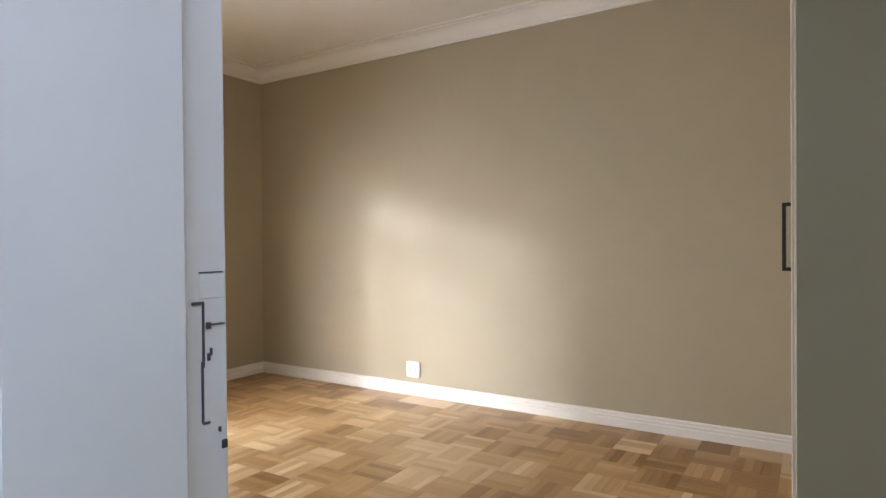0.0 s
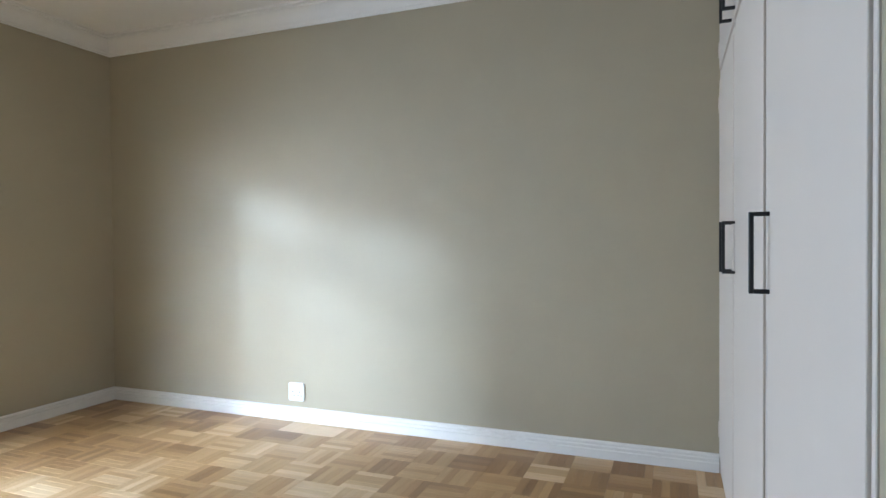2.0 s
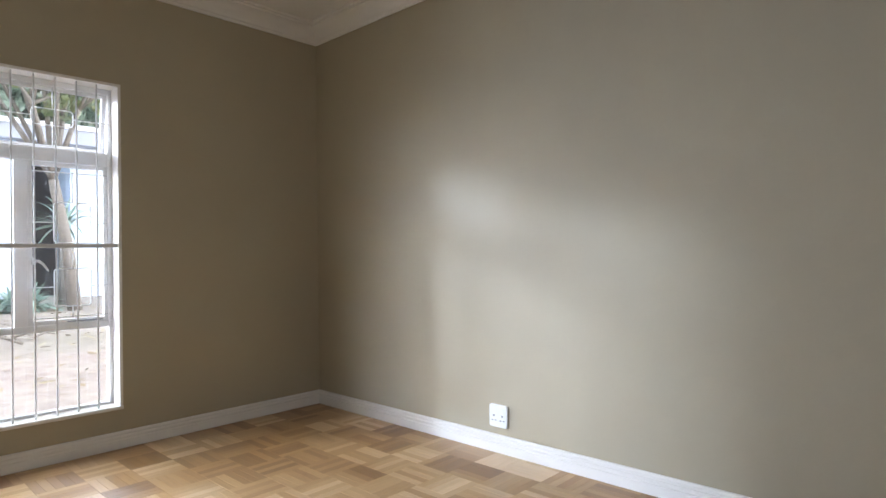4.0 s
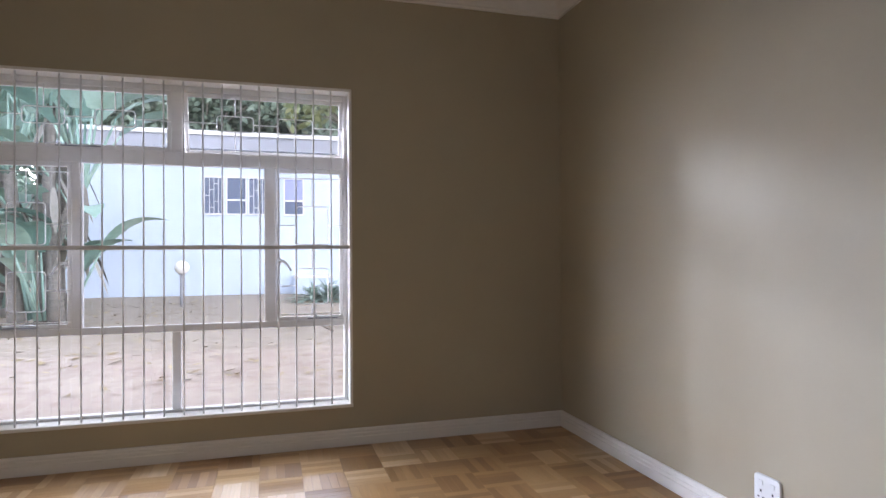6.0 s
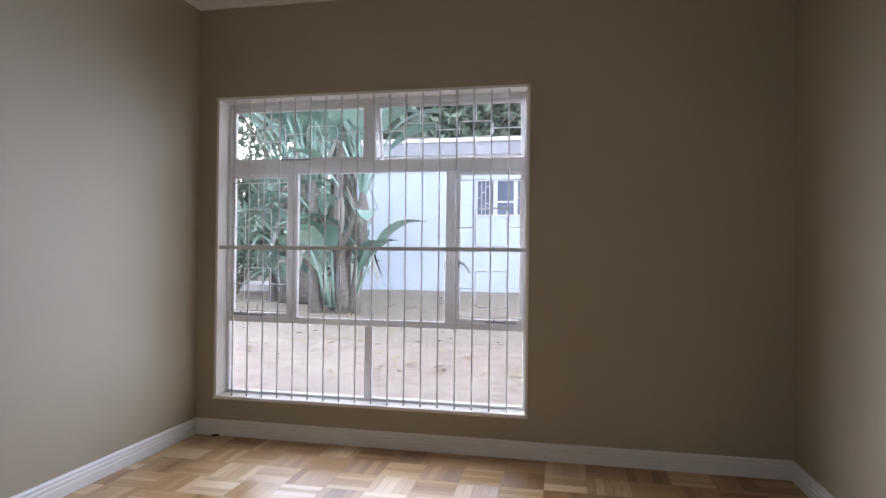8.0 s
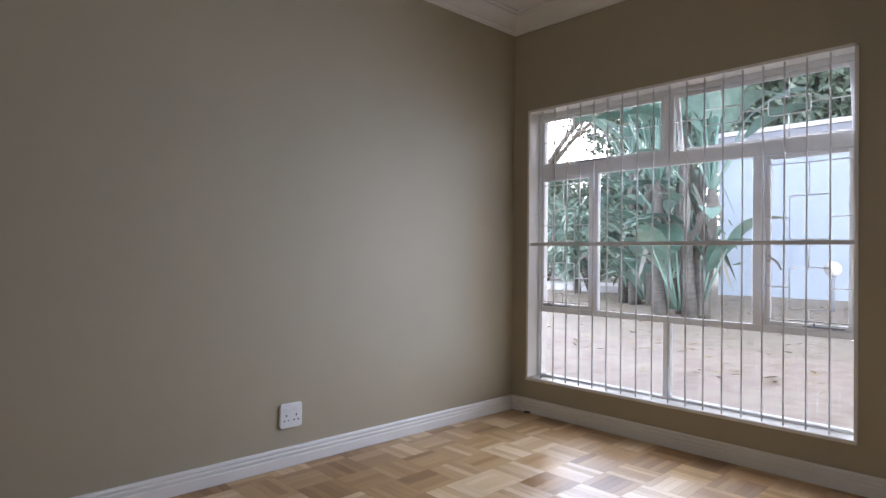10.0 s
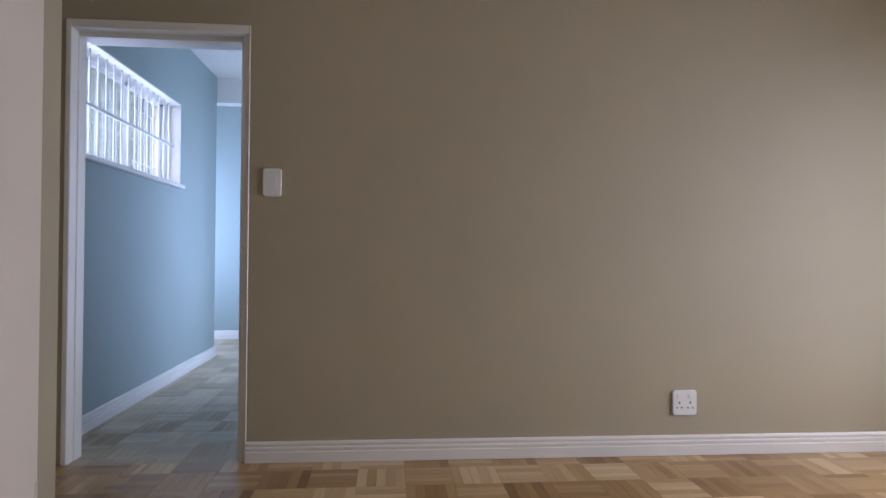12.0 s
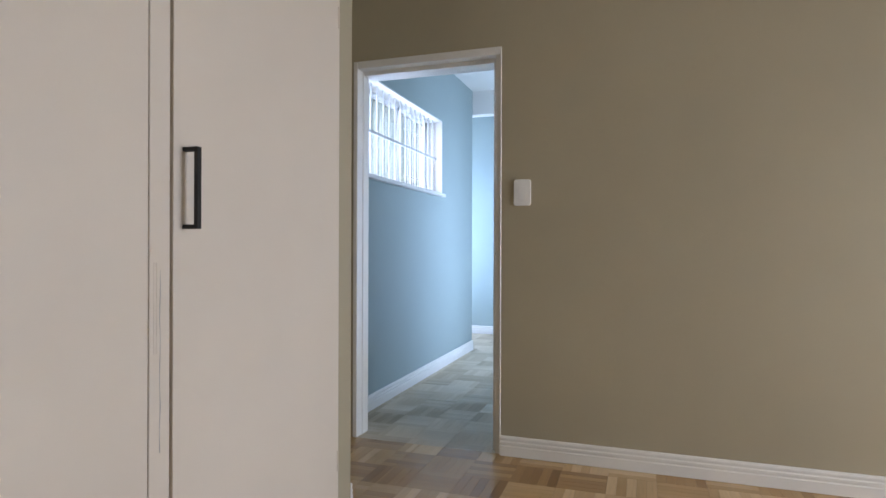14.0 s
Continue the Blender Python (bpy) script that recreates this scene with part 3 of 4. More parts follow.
for z, h in ((0.25, 0.1), (0.9, 0.22), (1.9, 0.09)):
    bm = bmesh.new()
    tube(bm, [(4.3225, 1.785, z - h / 2), (4.3225, 1.785, z + h / 2)], 0.0028, 6)
    box(bm, 4.3212, 4.3235, 1.776, 1.794, z - h / 2, z + h / 2, 0.0005)
    part("painted_hinge", bm, CREAM, cup, "hinge painted over many times")
split = bmesh.new()
tube(split, [(4.3218, 1.774 + 0.0015 * math.sin(k * 2.3), 0.55 + 0.055 * k) for k in range(9)], [0.0012, 0.0006, 0.0012, 0.0004, 0.0011, 0.0004, 0.0012, 0.0011, 0.0003], 5)
part("paint_crack", split, BARE, cup, "grey hairline crack in the paint")


# ---- sockets and switch ----
def plate(name, centre, n, w, h, label, category, group=""):
    """A rounded wall plate standing out along n (+1 or -1 in y)."""
    x, y, z = centre
    ob = thing(name, (x, y, z), label, category, group)
    bm = bmesh.new()
    ya, yb = sorted((y, y + n * 0.011))
    vs = box(bm, x - w / 2, x + w / 2, ya, yb, z - h / 2, z + h / 2)
    upright = [e for e in bm.edges if abs(e.verts[0].co.y - e.verts[1].co.y) > 0.005]
    bmesh.ops.bevel(bm, geom=upright, offset=0.014, segments=4, affect="EDGES", profile=0.5)
    face = y + n * 0.011
    front = [e for e in bm.edges if abs(e.verts[0].co.y - face) < 1e-5 and abs(e.verts[1].co.y - face) < 1e-5]
    bmesh.ops.bevel(bm, geom=front, offset=0.003, segments=2, affect="EDGES", profile=0.5)
    part("cover_plate", bm, PLASTIC, ob)
    return ob, face


def socket(centre, n):
    ob, f = plate("wall_socket", centre, n, 0.124, 0.124, "white double plug socket on the grey wall above the skirting", "socket", "wall sockets")
    x, y, z = centre
    for dx in (-0.028, 0.028):
        bm = bmesh.new()
        a, b = sorted((f, f + n * 0.0035))
        box(bm, x + dx - 0.011, x + dx + 0.011, a, b, z + 0.024, z + 0.042, 0.001)
        part("rocker", bm, PLASTIC, ob)
        bm = bmesh.new()
        a, b = sorted((f - n * 0.001, f + n * 0.0006))
        box(bm, x + dx - 0.0035, x + dx + 0.0035, a, b, z - 0.004, z + 0.006)
        for e in (-0.012, 0.012):
            box(bm, x + dx + e - 0.0042, x + dx + e + 0.0042, a, b, z - 0.027, z - 0.021)
        part("pin_holes", bm, DARK, ob, "dark pin holes")
    return ob


socket((1.695, L, 0.202), -1)
sc = socket((1.758, 0.0, 0.26), 1)
sc.matrix_basis = SKEW @ sc.matrix_basis
sw, f = plate("light_switch", (3.79, 0.0, 1.325), 1, 0.086, 0.132, "white rounded light switch on the grey wall beside the doorway", "light switch")
bm = bmesh.new()
box(bm, 3.79 - 0.02, 3.79 + 0.02, f, f + 0.0016, 1.325 - 0.034, 1.325 + 0.034, 0.0006)
part("rocker", bm, PLASTIC, sw)
sw.matrix_basis = SKEW @ sw.matrix_basis


# a dark scrap left on the floor at the skirting
scrap = bmesh.new()
for k in range(4):
    a = k * 1.3
    tube(scrap, [(0.032, 0.138 + 0.008 * k, 0.003 + 0.001 * k), (0.034 + 0.008 * math.cos(a), 0.146 + 0.009 * k, 0.011), (0.03 + 0.012 * math.cos(a), 0.158 + 0.008 * k, 0.004)], [0.004, 0.006, 0.003], 6)
tagged(part("debris", scrap, DARK, None, "", True), "small dark scrap of debris on the parquet at the skirting", "debris")


# ---- garden outside ----
GZ = 0.2
ground = bmesh.new()
R = 900.0
xs = [-R, -120, -40, -20, -12, -9, -7, -5, -4, -3, -2, -1, -0.24]
ys = [-R, -120, -40, -20, -12, -8, -6, -4, -3, -2, -1, 0, 1, 2, 3, 4, 6, 9, 20, 40, 120, R]
grid = [[ground.verts.new((x, y, GZ + (0.03 * noise.noise(Vector((x * 0.6, y * 0.6, 0))) if -20 < x < -1.5 and abs(y) < 15 else 0))) for y in ys] for x in xs]
for i in range(len(xs) - 1):
    for j in range(len(ys) - 1):
        ground.faces.new((grid[i][j], grid[i + 1][j], grid[i + 1][j + 1], grid[i][j + 1]))
structure(part("ground", ground, SOIL), "dry sandy garden soil with leaf litter", "ground")
structure(boxes("ground_east", [(6.21, 60, -60, 60, -0.2, -0.02)], SOIL), "dry sandy soil beyond the passage", "ground")
structure(boxes("pavement", [(-2.5, -0.235, -9.0, 6.0, GZ - 0.1, GZ + 0.035)], PAVE), "dusty reddish brick paving beside the house", "paving")
# Added backdrop, so that pale blue shows through the passage window.
structure(boxes("backdrop_wall", [(11.0, 11.3, -24, 9, -0.1, 6.0), (10.95, 11.35, -24, 9, 6.0, 6.12)], PALE_BLUE), "pale blue wall added as a backdrop behind the passage window", "wall")

house = thing("house", (-12, 0.7, GZ), "pale blue-white plastered single-storey house with a flat roof", "house")
HX = -11.53
boxes("wall", [(HX - 5, HX, -3.1, 3.87, GZ - 0.1, 3.62), (HX - 5, HX - 0.4, 4.97, 9, GZ - 0.1, 3.62), (HX - 5, HX - 1.6, 3.87, 4.97, GZ - 0.1, 3.62)], HOUSE_WALL, house)
roof = boxes("roof", [(HX - 5.3, HX + 0.35, -3.4, 9, 3.94, 4.04)], FASCIA, house, "white flat roof edge")
boxes("fascia", [(HX - 5.2, HX + 0.3, -3.3, 9, 3.62, 3.94)], SOFFIT, house, "grey fascia board")
# Flat dark sheet near the back wall, painted shade of the recess.
boxes("recess", [(HX - 1.58, HX - 1.5, 3.9, 4.94, GZ, 3.3)], DARK, house, "dark sheet standing for the shade in the carport recess")


def house_window(y0, y1, z0, z1, kind):
    w = boxes("window", [(HX, HX + 0.05, y0 - 0.03, y1 + 0.03, z1, z1 + 0.035), (HX, HX + 0.05, y0 - 0.03, y1 + 0.03, z0 - 0.035, z0),
                         (HX, HX + 0.04, y0 - 0.03, y0, z0, z1), (HX, HX + 0.04, y1, y1 + 0.03, z0, z1)], FASCIA, house, "white framed window")
    zc = z0 + (z1 - z0) * 0.36 if kind == "curtain" else z1
    boxes("pane", [(HX + 0.004, HX + 0.012, y0, y1, z0, zc)], HOUSE_GLASS, w)
    if kind == "curtain":
        boxes("pane", [(HX + 0.004, HX + 0.012, y0, y1, zc, z1)], CURTAIN, w, "pane with a blue curtain behind it")
    if kind == "grille":
        bm = bmesh.new()
        n = 3
        for i in range(1, n + 1):
            y = y0 + (y1 - y0) * i / (n + 1)
            box(bm, HX + 0.013, HX + 0.022, y - 0.007, y + 0.007, z0, z1)
        for i in range(1, 6):
            z = z0 + (z1 - z0) * i / 6
            a = i % 3
            box(bm, HX + 0.013, HX + 0.022, y0 + (y1 - y0) * a / 4, y0 + (y1 - y0) * (a + 1.0) / 4, z - 0.007, z + 0.007)
        part("grille", bm, FASCIA, w)
    else:
        boxes("bar", [(HX + 0.013, HX + 0.03, y0, y1, z0 + (z1 - z0) * 0.36, z0 + (z1 - z0) * 0.36 + 0.04)], FASCIA, w)


house_window(0.11, 0.51, 2.14, 2.985, "grille")
house_window(0.61, 1.02, 2.14, 2.985, "plain")
house_window(1.11, 1.51, 2.14, 2.985, "grille")
house_window(1.935, 2.357, 2.14, 2.985, "curtain")

lamp = thing("garden_lamp", (-8.39, 0.02, GZ), "small garden lamp with a white globe on a grey post", "garden lamp")
bm = bmesh.new()
tube(bm, [(-8.39, 0.02, GZ - 0.05), (-8.39, 0.02, GZ + 0.6)], 0.035, 10)
part("post", bm, POST, lamp, "", True)
bm = bmesh.new()
bmesh.ops.create_uvsphere(bm, u_segments=20, v_segments=12, radius=0.13, matrix=Matrix.Translation((-8.39, 0.02, GZ + 0.72)))
part("globe", bm, LAMPGLASS, lamp, "white opal globe", True)
bm = bmesh.new()
tube(bm, [(-8.39, 0.02, GZ + 0.585), (-8.39, 0.02, GZ + 0.625)], [0.055, 0.075], 12)
part("collar", bm, POST, lamp)

rng = random.Random(4)


def blade(bm, root, heading, length, width, rise, droop, seg=8, fold=0.25):
    """A leaf: stalk side at root, arching along heading, with a folded midrib and tapering ends."""
    h = Vector((math.cos(heading), math.sin(heading), 0))
    s = Vector((-h.y, h.x, 0))
    left, mid, right = [], [], []
    for i in range(seg + 1):
        u = i / seg
        c = Vector(root) + h * (length * (u * math.cos(rise) + 0.15 * droop * u * u)) + Vector((0, 0, length * (u * math.sin(rise) - droop * u * u)))
        w = width * (math.sin(math.pi * min(1, 0.06 + u * 0.94)) ** 0.7) * 0.5
        mid.append(bm.verts.new(c))
        left.append(bm.verts.new(c + s * w + Vector((0, 0, fold * w))))
        right.append(bm.verts.new(c - s * w + Vector((0, 0, fold * w))))
    for i in range(seg):
        bm.faces.new((left[i], left[i + 1], mid[i + 1], mid[i]))
        bm.faces.new((mid[i], mid[i + 1], right[i + 1], right[i]))


def paddle_plant(base, stems, height, label):
    """A clump of ringed trunks with long-stalked paddle leaves, like a giant strelitzia."""
    x, y, z = base
    ob = thing("banana_palm", base, label, "palm")
    leaves, dead = bmesh.new(), bmesh.new()
    for k in range(stems):
        a = k * 2.4 + 0.4
        r = 0.12 + 0.22 * rng.random()
        hgt = height * (0.55 + 0.45 * rng.random()) if k else height
        lean = 0.25 * rng.random()
        foot = Vector((x + r * math.cos(a), y + r * math.sin(a), z - 0.05))
        top = foot + Vector((lean * math.cos(a), lean * math.sin(a), hgt))
        bm = bmesh.new()
        pts = [foot.lerp(top, t) + Vector((0.05 * math.sin(5 * t + k), 0.05 * math.cos(4 * t + k), 0)) for t in (0, 0.15, 0.3, 0.45, 0.6, 0.75, 0.9, 1)]
        tube(bm, pts, [0.13, 0.1, 0.09, 0.085, 0.08, 0.08, 0.075, 0.05], 10)
        part("trunk", bm, PALMBARK, ob, "", True)
        n = 9
        for i in range(n):
            hd = a + i * 2.39
            st = pts[-2].lerp(pts[-1], i / n)
            rise = radians(52 + 33 * rng.random())
            ln = 0.8 + 0.5 * rng.random()
            e = st + Vector((math.cos(hd) * math.cos(rise), math.sin(hd) * math.cos(rise), math.sin(rise))) * ln
            tube(leaves, [st, st.lerp(e, 0.5), e], [0.03, 0.022, 0.014], 5)
            blade(leaves, e, hd, 1.0 + 0.6 * rng.random(), 0.38 + 0.15 * rng.random(), rise * 0.7, 0.3 + 0.4 * rng.random(), 9)
        for i in range(5):
            hd = a + 2.1 + i * 1.1
            if math.sin(hd) > 0.45:
                hd += math.pi
            st = foot.lerp(top, 0.35 + 0.1 * i)
            rise = radians(38 + 30 * rng.random())
            e = st + Vector((math.cos(hd) * math.cos(rise), math.sin(hd) * math.cos(rise), math.sin(rise))) * 0.45
            tube(leaves, [st, e], [0.022, 0.012], 5)
            blade(leaves, e, hd, 0.75 + 0.4 * rng.random(), 0.24 + 0.12 * rng.random(), rise * 0.8, 0.4 + 0.3 * rng.random(), 8)
        for i in range(7):
            hd = a + i * 0.9
            st = foot.lerp(top, 0.62 + 0.05 * i) + Vector((0.09 * math.cos(hd), 0.09 * math.sin(hd), 0))
            blade(dead, st, hd, 0.55 + 0.35 * rng.random(), 0.1, -1.15, 0.1, 5, 0.5)
    part("dead_leaves", dead, DRYHANG, ob, "grey dead leaf sheaths hanging on the trunks", True)
    for i in range(18):
        hd = -1.4 + 1.5 * math.sin(i * 2.4) if i % 6 else 1.2  # most young leaves lean away from the house wall
        st = Vector((x + 0.25 * math.cos(hd), y + 0.25 * math.sin(hd), z + 0.1))
        rise = radians(58 + 26 * rng.random())
        ln = 0.3 + 0.9 * rng.random()
        e = st + Vector((math.cos(hd) * math.cos(rise), math.sin(hd) * math.cos(rise), math.sin(rise))) * ln
        tube(leaves, [st, e], [0.022, 0.012], 5)
        blade(leaves, e, hd, 0.7 + 0.6 * rng.random(), 0.26 + 0.1 * rng.random(), rise * 0.75, 0.45, 9)
    part("leaves", leaves, PADDLE, ob, "large green paddle leaves", True)
    return ob


paddle_plant((-5.65, -1.25, GZ), 5, 3.05, "tall green banana palm clump on dry soil")
paddle_plant((-7.2, -2.6, GZ), 4, 3.1, "green banana palm with broad leaves behind the clump")


def spiky_plant(name, base, trunk, n, length, width, mat, label, category):
    x, y, z = base
    ob = thing(name, base, label, category)
    if trunk > 0.05:
        bm = bmesh.new()
        tube(bm, [(x, y, z - 0.05), (x + 0.02, y, z + trunk * 0.5), (x, y, z + trunk)], [0.1, 0.085, 0.08], 9)
        part("trunk", bm, PALMBARK, ob, "", True)
    bm = bmesh.new()
    for i in range(n):
        rise = radians(10 + 75 * rng.random())
        blade(bm, (x + 0.06 * rng.random(), y + 0.06 * rng.random(), z + trunk), i * 2.399, length * (0.7 + 0.5 * rng.random()), width, rise, 0.35 + 0.4 * rng.random(), 6)
    part("leaves", bm, mat, ob, "", True)
    return ob


spiky_plant("cycad", (-9.1, -5.5, GZ), 0.9, 60, 1.1, 0.06, FROND, "spiky green cycad palm on a short trunk", "palm")
spiky_plant("cycad", (-8.0, -3.6, GZ), 1.4, 80, 1.5, 0.07, FROND, "spiky green palm with arching fronds", "palm")
spiky_plant("cycad", (-7.2, -3.2, GZ), 0.5, 60, 1.1, 0.06, FROND, "low spiky green palm on dry soil", "palm")
spiky_plant("cycad", (-9.7, 4.25, GZ), 1.5, 45, 1.0, 0.05, FROND, "shaggy palm on a ringed trunk before the dark recess", "palm")
for px, py in ((-8.8, 2.4), (-8.8, 2.72), (-8.65, 3.15), (-8.5, 3.42)):
    spiky_plant("agapanthus", (px, py, GZ), 0.0, 120, 0.72, 0.045, FROND, "strappy green agapanthus clump at the house wall", "plant")


def tree(base, height, spread, leaves, mat, label, size=0.09, lean=(0, 0), girth=0.2):
    """Forked trunk and limbs, with leaves scattered in uneven clumps about the limb ends."""
    x, y, z = base
    ob = thing("tree", base, label, "tree")
    bm = bmesh.new()
    fork = Vector((x + lean[0] * 0.4, y + lean[1] * 0.4, z + height * 0.4))
    tube(bm, [(x, y, z - 0.1), (x + lean[0] * 0.15, y + lean[1] * 0.15, z + height * 0.2), fork], [girth, girth * 0.8, girth * 0.65], 9)
    tips = []
    for k in range(8):
        a = k * 2.4 + rng.random()
        up = 0.25 + 0.4 * rng.random()
        end = fork + Vector((spread * 0.8 * math.cos(a) + lean[0] * 0.6, spread * 0.8 * math.sin(a) + lean[1] * 0.6, height * up))
        midp = fork.lerp(end, 0.5) + Vector((0.2 * rng.random() - 0.1, 0.2 * rng.random() - 0.1, 0.25))
        tube(bm, [fork, midp, end], [girth * 0.45, girth * 0.3, girth * 0.1], 6)
        tips.append((end, spread * 0.42))
        for q in range(3):
            e2 = midp.lerp(end, rng.random()) + Vector((rng.uniform(-1, 1), rng.uniform(-1, 1), rng.uniform(-0.2, 1))) * spread * 0.45
            tube(bm, [midp, midp.lerp(e2, 0.5) + Vector((0, 0, 0.08)), e2], [0.035, 0.024, 0.008], 5)
            tips.append((e2, spread * 0.3))
    part("trunk", bm, BARK, ob, "", True)
    if leaves:
        nprng = np.random.default_rng(int(1000 * abs(x) + 10 * abs(y)))
        verts, faces = [], []
        for i in range(leaves):
            c, r = tips[int(nprng.integers(len(tips)))]
            d = nprng.normal(size=3)
            d = d / np.linalg.norm(d) * r * nprng.random() ** 0.45
            p = np.array(c) + d * np.array((1, 1, 0.75))
            u = nprng.normal(size=3)
            u /= np.linalg.norm(u)
            w = np.cross(u, nprng.normal(size=3))
            w /= np.linalg.norm(w)
            s = size * (0.6 + 0.8 * nprng.random())
            b = len(verts)
            verts += [tuple(p - u * s), tuple(p + w * s * 0.4), tuple(p + u * s), tuple(p - w * s * 0.4)]
            faces.append((b, b + 1, b + 2, b + 3))
        me = bpy.data.meshes.new("crown")
        me.from_pydata(verts, [], faces)
        me.materials.append(mat)
        c = new("crown", me)
        c.parent = ob
        c.matrix_parent_inverse = ob.matrix_basis.inverted()
        c["label"] = "uneven crown of small leaves"
    return ob


for tx, ty, th, ts in ((-17.5, -4.6, 8.0, 3.0), (-18, -1.5, 8.0, 3.2), (-17, 3.0, 7.5, 3.0), (-18, 7.5, 8, 3.2), (-24, 1, 11, 4.5)):
    tree((tx, ty, GZ), th, ts, 7000, FOLIAGE, "dark green leafy tree behind the house", 0.16)
for ty, th in ((-2.6, 6.2), (0.6, 5.8), (3.6, 6.4), (6.6, 6.0)):
    tree((-19.2, ty, GZ), th, 2.6, 9000, FOLIAGE, "dense dark green tree close behind the flat roof", 0.17)
tree((-15.5, -9.0, GZ), 3.5, 2.2, 4500, FOLIAGE, "low green tree beyond the palms", 0.12)
tree((-12.5, -5.2, GZ), 5.5, 2.2, 5000, FOLIAGE, "green leafy tree beside the house", 0.11)
tree((-8.0, 4.0, GZ), 5.6, 1.5, 2600, YELLOWISH, "pale slender tree with yellow-green leaves", 0.1, lean=(0.0, -0.8), girth=0.12)
tree((-11.0, -9.5, GZ), 6.0, 2.6, 260, FOLIAGE, "sparse tree with bare grey branches", 0.08, lean=(1.0, 2.5))



def shrub(base, height, spread, leaves, mat, label, size):
    """A bush: many thin stems from one root, leaves in clumps from the ground up."""
    x, y, z = base
    ob = thing("shrub", base, label, "shrub")
    bm = bmesh.new()
    ends = []
    for k in range(14):
        a = k * 2.4
        e = Vector((x + spread * (0.3 + 0.6 * rng.random()) * math.cos(a), y + spread * (0.3 + 0.6 * rng.random()) * math.sin(a), z + height * (0.25 + 0.7 * rng.random())))
        tube(bm, [(x, y, z - 0.03), Vector((x, y, z)).lerp(e, 0.5) + Vector((0, 0, 0.15)), e], [0.03, 0.02, 0.006], 5)
        ends.append(e)
    part("stems", bm, BARK, ob, "", True)
    nprng = np.random.default_rng(int(100 * abs(x) + abs(y)))
    verts, faces = [], []
    for i in range(leaves):
        c = np.array(ends[int(nprng.integers(len(ends)))])
        p = c + nprng.normal(size=3) * spread * 0.22
        p[2] = max(p[2], z + 0.05)
        u = nprng.normal(size=3)
        u /= np.linalg.norm(u)
        w = np.cross(u, nprng.normal(size=3))
        w /= np.linalg.norm(w)
        q = size * (0.6 + 0.8 * nprng.random())
        b = len(verts)
        verts += [tuple(p - u * q), tuple(p + w * q * 0.3), tuple(p + u * q), tuple(p - w * q * 0.3)]
        faces.append((b, b + 1, b + 2, b + 3))
    me = bpy.data.meshes.new("leaves")
    me.from_pydata(verts, [], faces)
    me.materials.append(mat)
    c = new("leaves", me)
    c.parent = ob
    c.matrix_parent_inverse = ob.matrix_basis.inverted()
    return ob


for sx, sy, sh, sp in ((-8.8, -2.9, 2.6, 1.0), (-9.8, -3.7, 3.0, 1.2), (-12.0, -6.8, 2.0, 1.3), (-13.5, -5.2, 3.2, 1.4), (-11.5, -8.2, 2.6, 1.3),
                       (-13.2, -9.8, 3.0, 1.5), (-8.9, -5.0, 1.9, 0.9)):
    shrub((sx, sy, GZ), sh, sp, 1300, FROND, "loose green garden shrub behind the palms", 0.14)

# far house beyond the palms
far = thing("far_house", (-20, -16, GZ), "white plastered house far beyond the palms", "house")
boxes("wall", [(-22, -16, -20, -10.5, GZ - 0.1, 3.0)], FASCIA, far)
boxes("roof", [(-22.4, -15.6, -20.4, -10.1, 3.0, 3.25)], SOFFIT, far)
low = boxes("garden_step", [(-11.5, -9.8, -7.6, -4.2, GZ - 0.1, GZ + 0.16)], FASCIA)
tagged(low, "low white plastered garden kerb on the soil", "kerb")

planter = thing("planter", (-11.3, 2.6, GZ), "low pale plastered planter wall against the house", "planter")
boxes("wall", [(-11.52, -11.1, 2.16, 3.02, GZ - 0.05, 0.58)], HOUSE_WALL, planter)
boxes("coping", [(-11.52, -11.07, 2.13, 3.05, 0.58, 0.64)], FASCIA, planter, "white coping slab", 0.006)

# litter
verts, faces = [], []
nprng = np.random.default_rng(8)
for i in range(3400):
    px = nprng.uniform(-9.6, -0.7)
    p = np.array((px, nprng.uniform(-6, 6), GZ + (0.035 if px < -2.55 else 0.05)))
    a, s = nprng.uniform(0, 6.28), nprng.uniform(0.02, 0.06)
    u = np.array((math.cos(a), math.sin(a), nprng.uniform(-0.3, 0.3))) * s
    w = np.array((-math.sin(a), math.cos(a), nprng.uniform(-0.3, 0.3))) * s * 0.4
    b = len(verts)
    verts += [tuple(p - u), tuple(p + w), tuple(p + u), tuple(p - w)]
    faces.append((b, b + 1, b + 2, b + 3))
me = bpy.data.meshes.new("leaf_litter")
me.from_pydata(verts, [], faces)
me.materials.append(DRY)
tagged(new("leaf_litter", me), "scattered dry leaves on the sandy soil", "leaves", "", "stuff")
for k, (sx, sy) in enumerate(((-4.2, 2.35), (-4.0, 2.5), (-3.5, 2.3))):
    bm = bmesh.new()
    for q in range(4):
        a = 1.2 + q * 0.5 + k
        p = Vector((sx, sy, GZ + 0.045))
        e = p + Vector((math.cos(a) * 0.35, math.sin(a) * 0.45, 0.1 * q * 0.5))
        tube(bm, [p, p.lerp(e, 0.5) + Vector((0, 0, 0.04)), e], [0.014, 0.011, 0.004], 5)
    tagged(part("fallen_branch", bm, BARK), "grey fallen branch lying on the dry soil", "branch", "fallen branches")

# ---- parquet floor: squares of five strips, turned alternately ----
floor = structure(boxes("floor", [(0, 5.1, -0.06, L, -0.1, -0.004), (3.6, 6.2, -4.35, -0.06, -0.1, -0.004)], SCREED),
                  "oiled basket-weave hardwood parquet floor", "floor")
S, NF = 0.21, 5
FW = S / NF


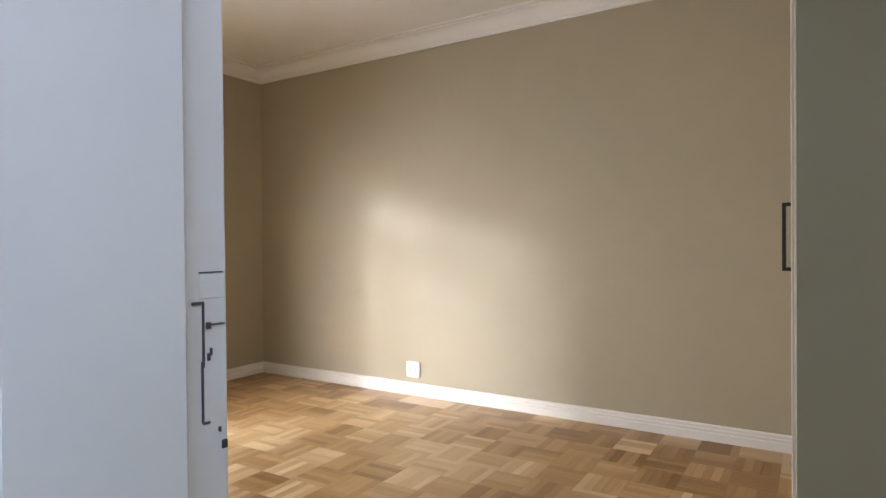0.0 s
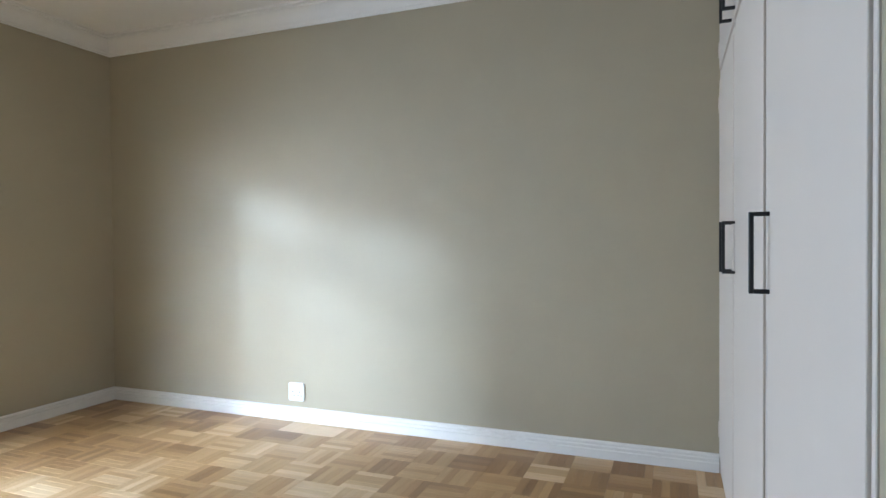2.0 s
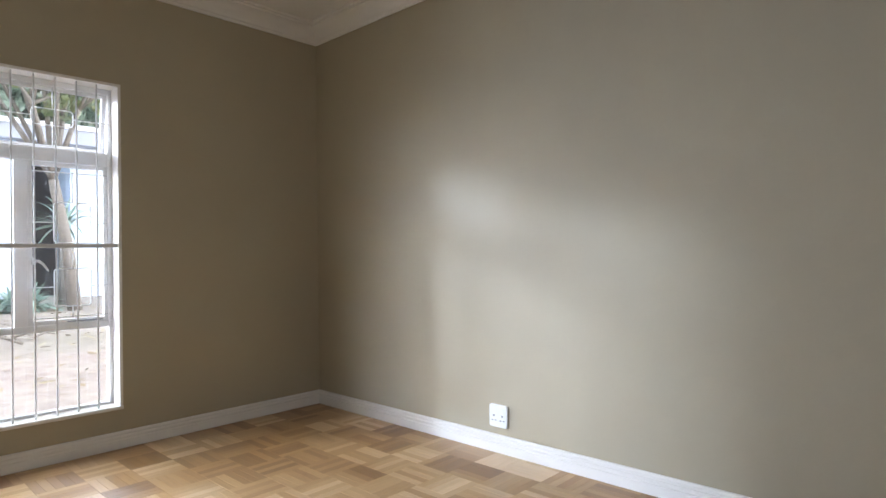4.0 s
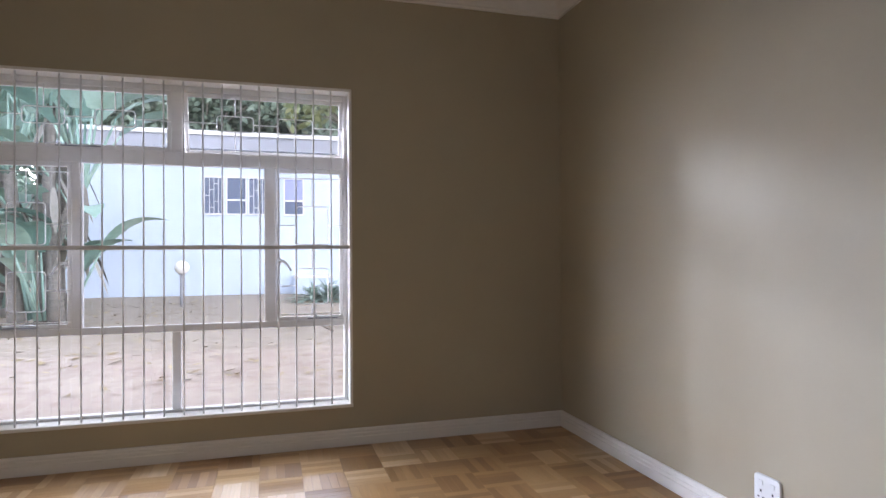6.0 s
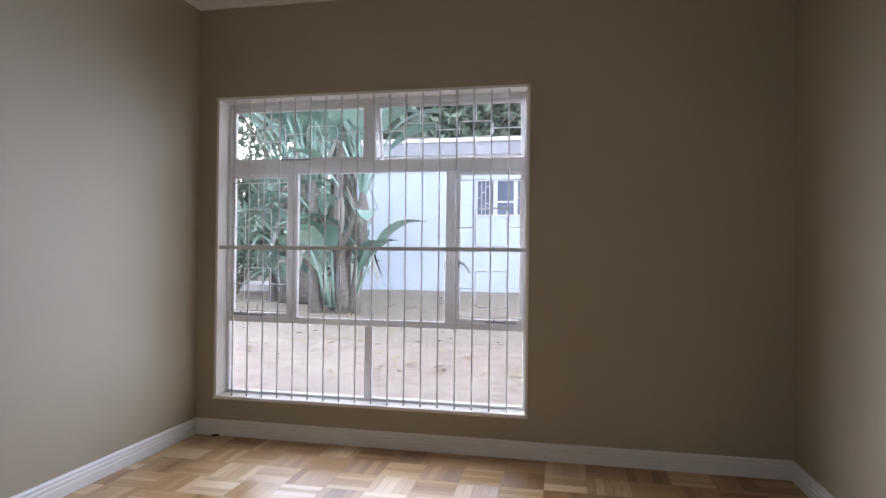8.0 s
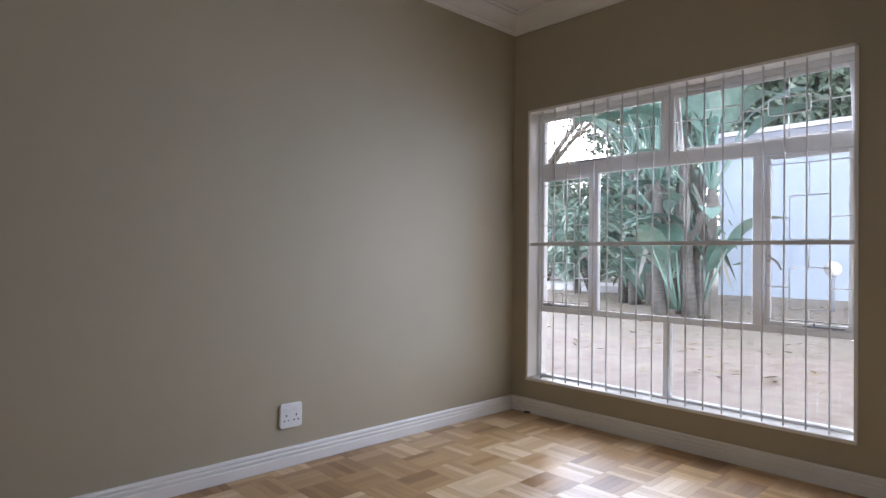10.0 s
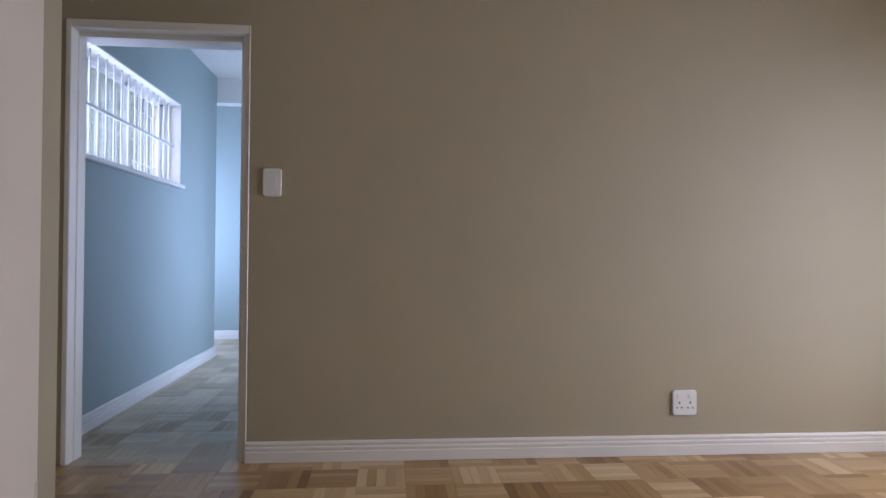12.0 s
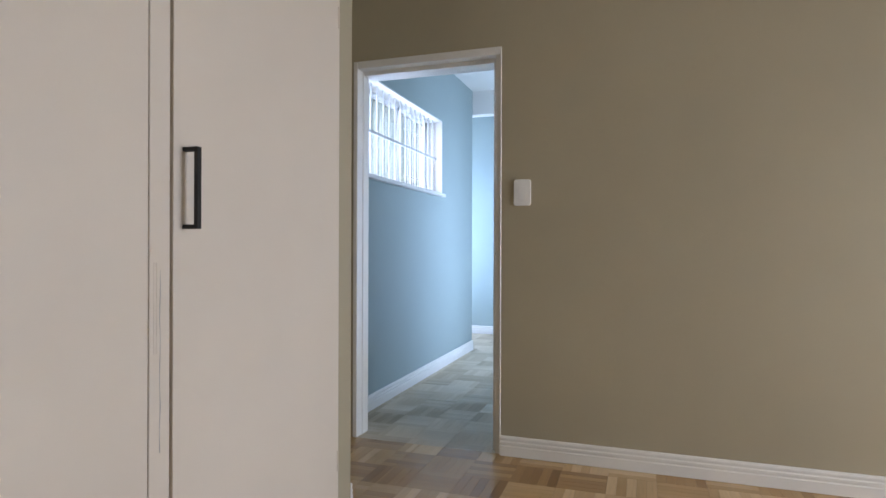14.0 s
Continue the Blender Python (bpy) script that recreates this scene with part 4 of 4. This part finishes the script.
def strip_geometry(x0, x1, y0, y1, along_x):
    c, g = 0.0005, 0.0002
    v = [(x0 + g, y0 + g, -0.004), (x1 - g, y0 + g, -0.004), (x1 - g, y1 - g, -0.004), (x0 + g, y1 - g, -0.004),
         (x0 + g, y0 + g, -0.0008), (x1 - g, y0 + g, -0.0008), (x1 - g, y1 - g, -0.0008), (x0 + g, y1 - g, -0.0008),
         (x0 + g + c, y0 + g + c, 0), (x1 - g - c, y0 + g + c, 0), (x1 - g - c, y1 - g - c, 0), (x0 + g + c, y1 - g - c, 0)]
    f = [(0, 1, 5, 4), (1, 2, 6, 5), (2, 3, 7, 6), (3, 0, 4, 7), (4, 5, 9, 8), (5, 6, 10, 9), (6, 7, 11, 10), (7, 4, 8, 11), (8, 9, 10, 11)]
    return v, f


def with_uv(me, flags):
    uv = me.uv_layers.new(name="UVMap")
    co = np.empty(len(me.vertices) * 3)
    me.vertices.foreach_get("co", co)
    co = co.reshape(-1, 3)
    idx = np.empty(len(me.loops), dtype=int)
    me.loops.foreach_get("vertex_index", idx)
    fl = np.repeat(flags, 12)[idx]
    out = np.where(fl[:, None], co[idx][:, :2], co[idx][:, 1::-1])
    uv.data.foreach_set("uv", out.astype(np.float32).ravel())


pv, pf = strip_geometry(-S / 2, S / 2, -FW / 2, FW / 2, True)
strip_mesh = bpy.data.meshes.new("parquet_strip")
strip_mesh.from_pydata(pv, [], pf)
strip_mesh.materials.append(WOOD)
with_uv(strip_mesh, np.array([True]))

def lay(xa, xb, ya, yb, near, bucket):
    """Squares from the common grid, trimmed to the rectangle."""
    joined_v, joined_f, flags = bucket
    i0, i1 = math.floor((xa - 0.005) / S), math.ceil((xb - 0.005) / S)
    j0, j1 = math.floor((ya - 0.08) / S), math.ceil((yb - 0.08) / S)
    for i in range(i0, i1):
        for j in range(j0, j1):
            x, y = 0.005 + i * S, 0.08 + j * S
            turn = (i + j) % 2 == 0
            for k in range(NF):
                a = (x, x + S, y + k * FW, y + (k + 1) * FW) if turn else (x + k * FW, x + (k + 1) * FW, y, y + S)
                b = (max(a[0], xa), min(a[1], xb), max(a[2], ya), min(a[3], yb))
                if b[1] - b[0] < 0.006 or b[3] - b[2] < 0.006:
                    continue
                if near and b == a and 1.25 < x < 2.95 and 1.7 < y < 3.2:
                    ob = new("strip", strip_mesh)
                    ob.parent = floor
                    ob.location = ((a[0] + a[1]) / 2, (a[2] + a[3]) / 2, rng.uniform(-0.0003, 0.0002))
                    ob.rotation_euler = (0, 0, 0 if turn else math.pi / 2)
                    continue
                v, f = strip_geometry(*b, turn)
                n = len(joined_v)
                joined_v.extend(v)
                joined_f.extend([tuple(q + n for q in face) for face in f])
                flags.append(turn)


def join_strips(bucket, mat, label):
    v, f, turned = bucket
    me = bpy.data.meshes.new("parquet_strips")
    me.from_pydata(v, [], f)
    me.materials.append(mat)
    with_uv(me, np.array(turned))
    rest = new("parquet_strips", me)
    rest.parent = floor
    tagged(rest, label, "", "", "stuff")


bedroom, passage = ([], [], []), ([], [], [])
lay(0.0, XW + 0.02, -0.05, L, True, bedroom)
lay(XW + 0.02, XD, -0.05, PY1, False, bedroom)
lay(3.75, XD, -3.0, -0.05, False, passage)
lay(3.75, 6.0, -4.15, -3.0, False, passage)
join_strips(bedroom, WOOD_JOINED, "oiled hardwood parquet strips")
join_strips(passage, WOOD_WORN_COOL_LIT, "dusty worn parquet strips of the passage, cool daylight put into their grey")
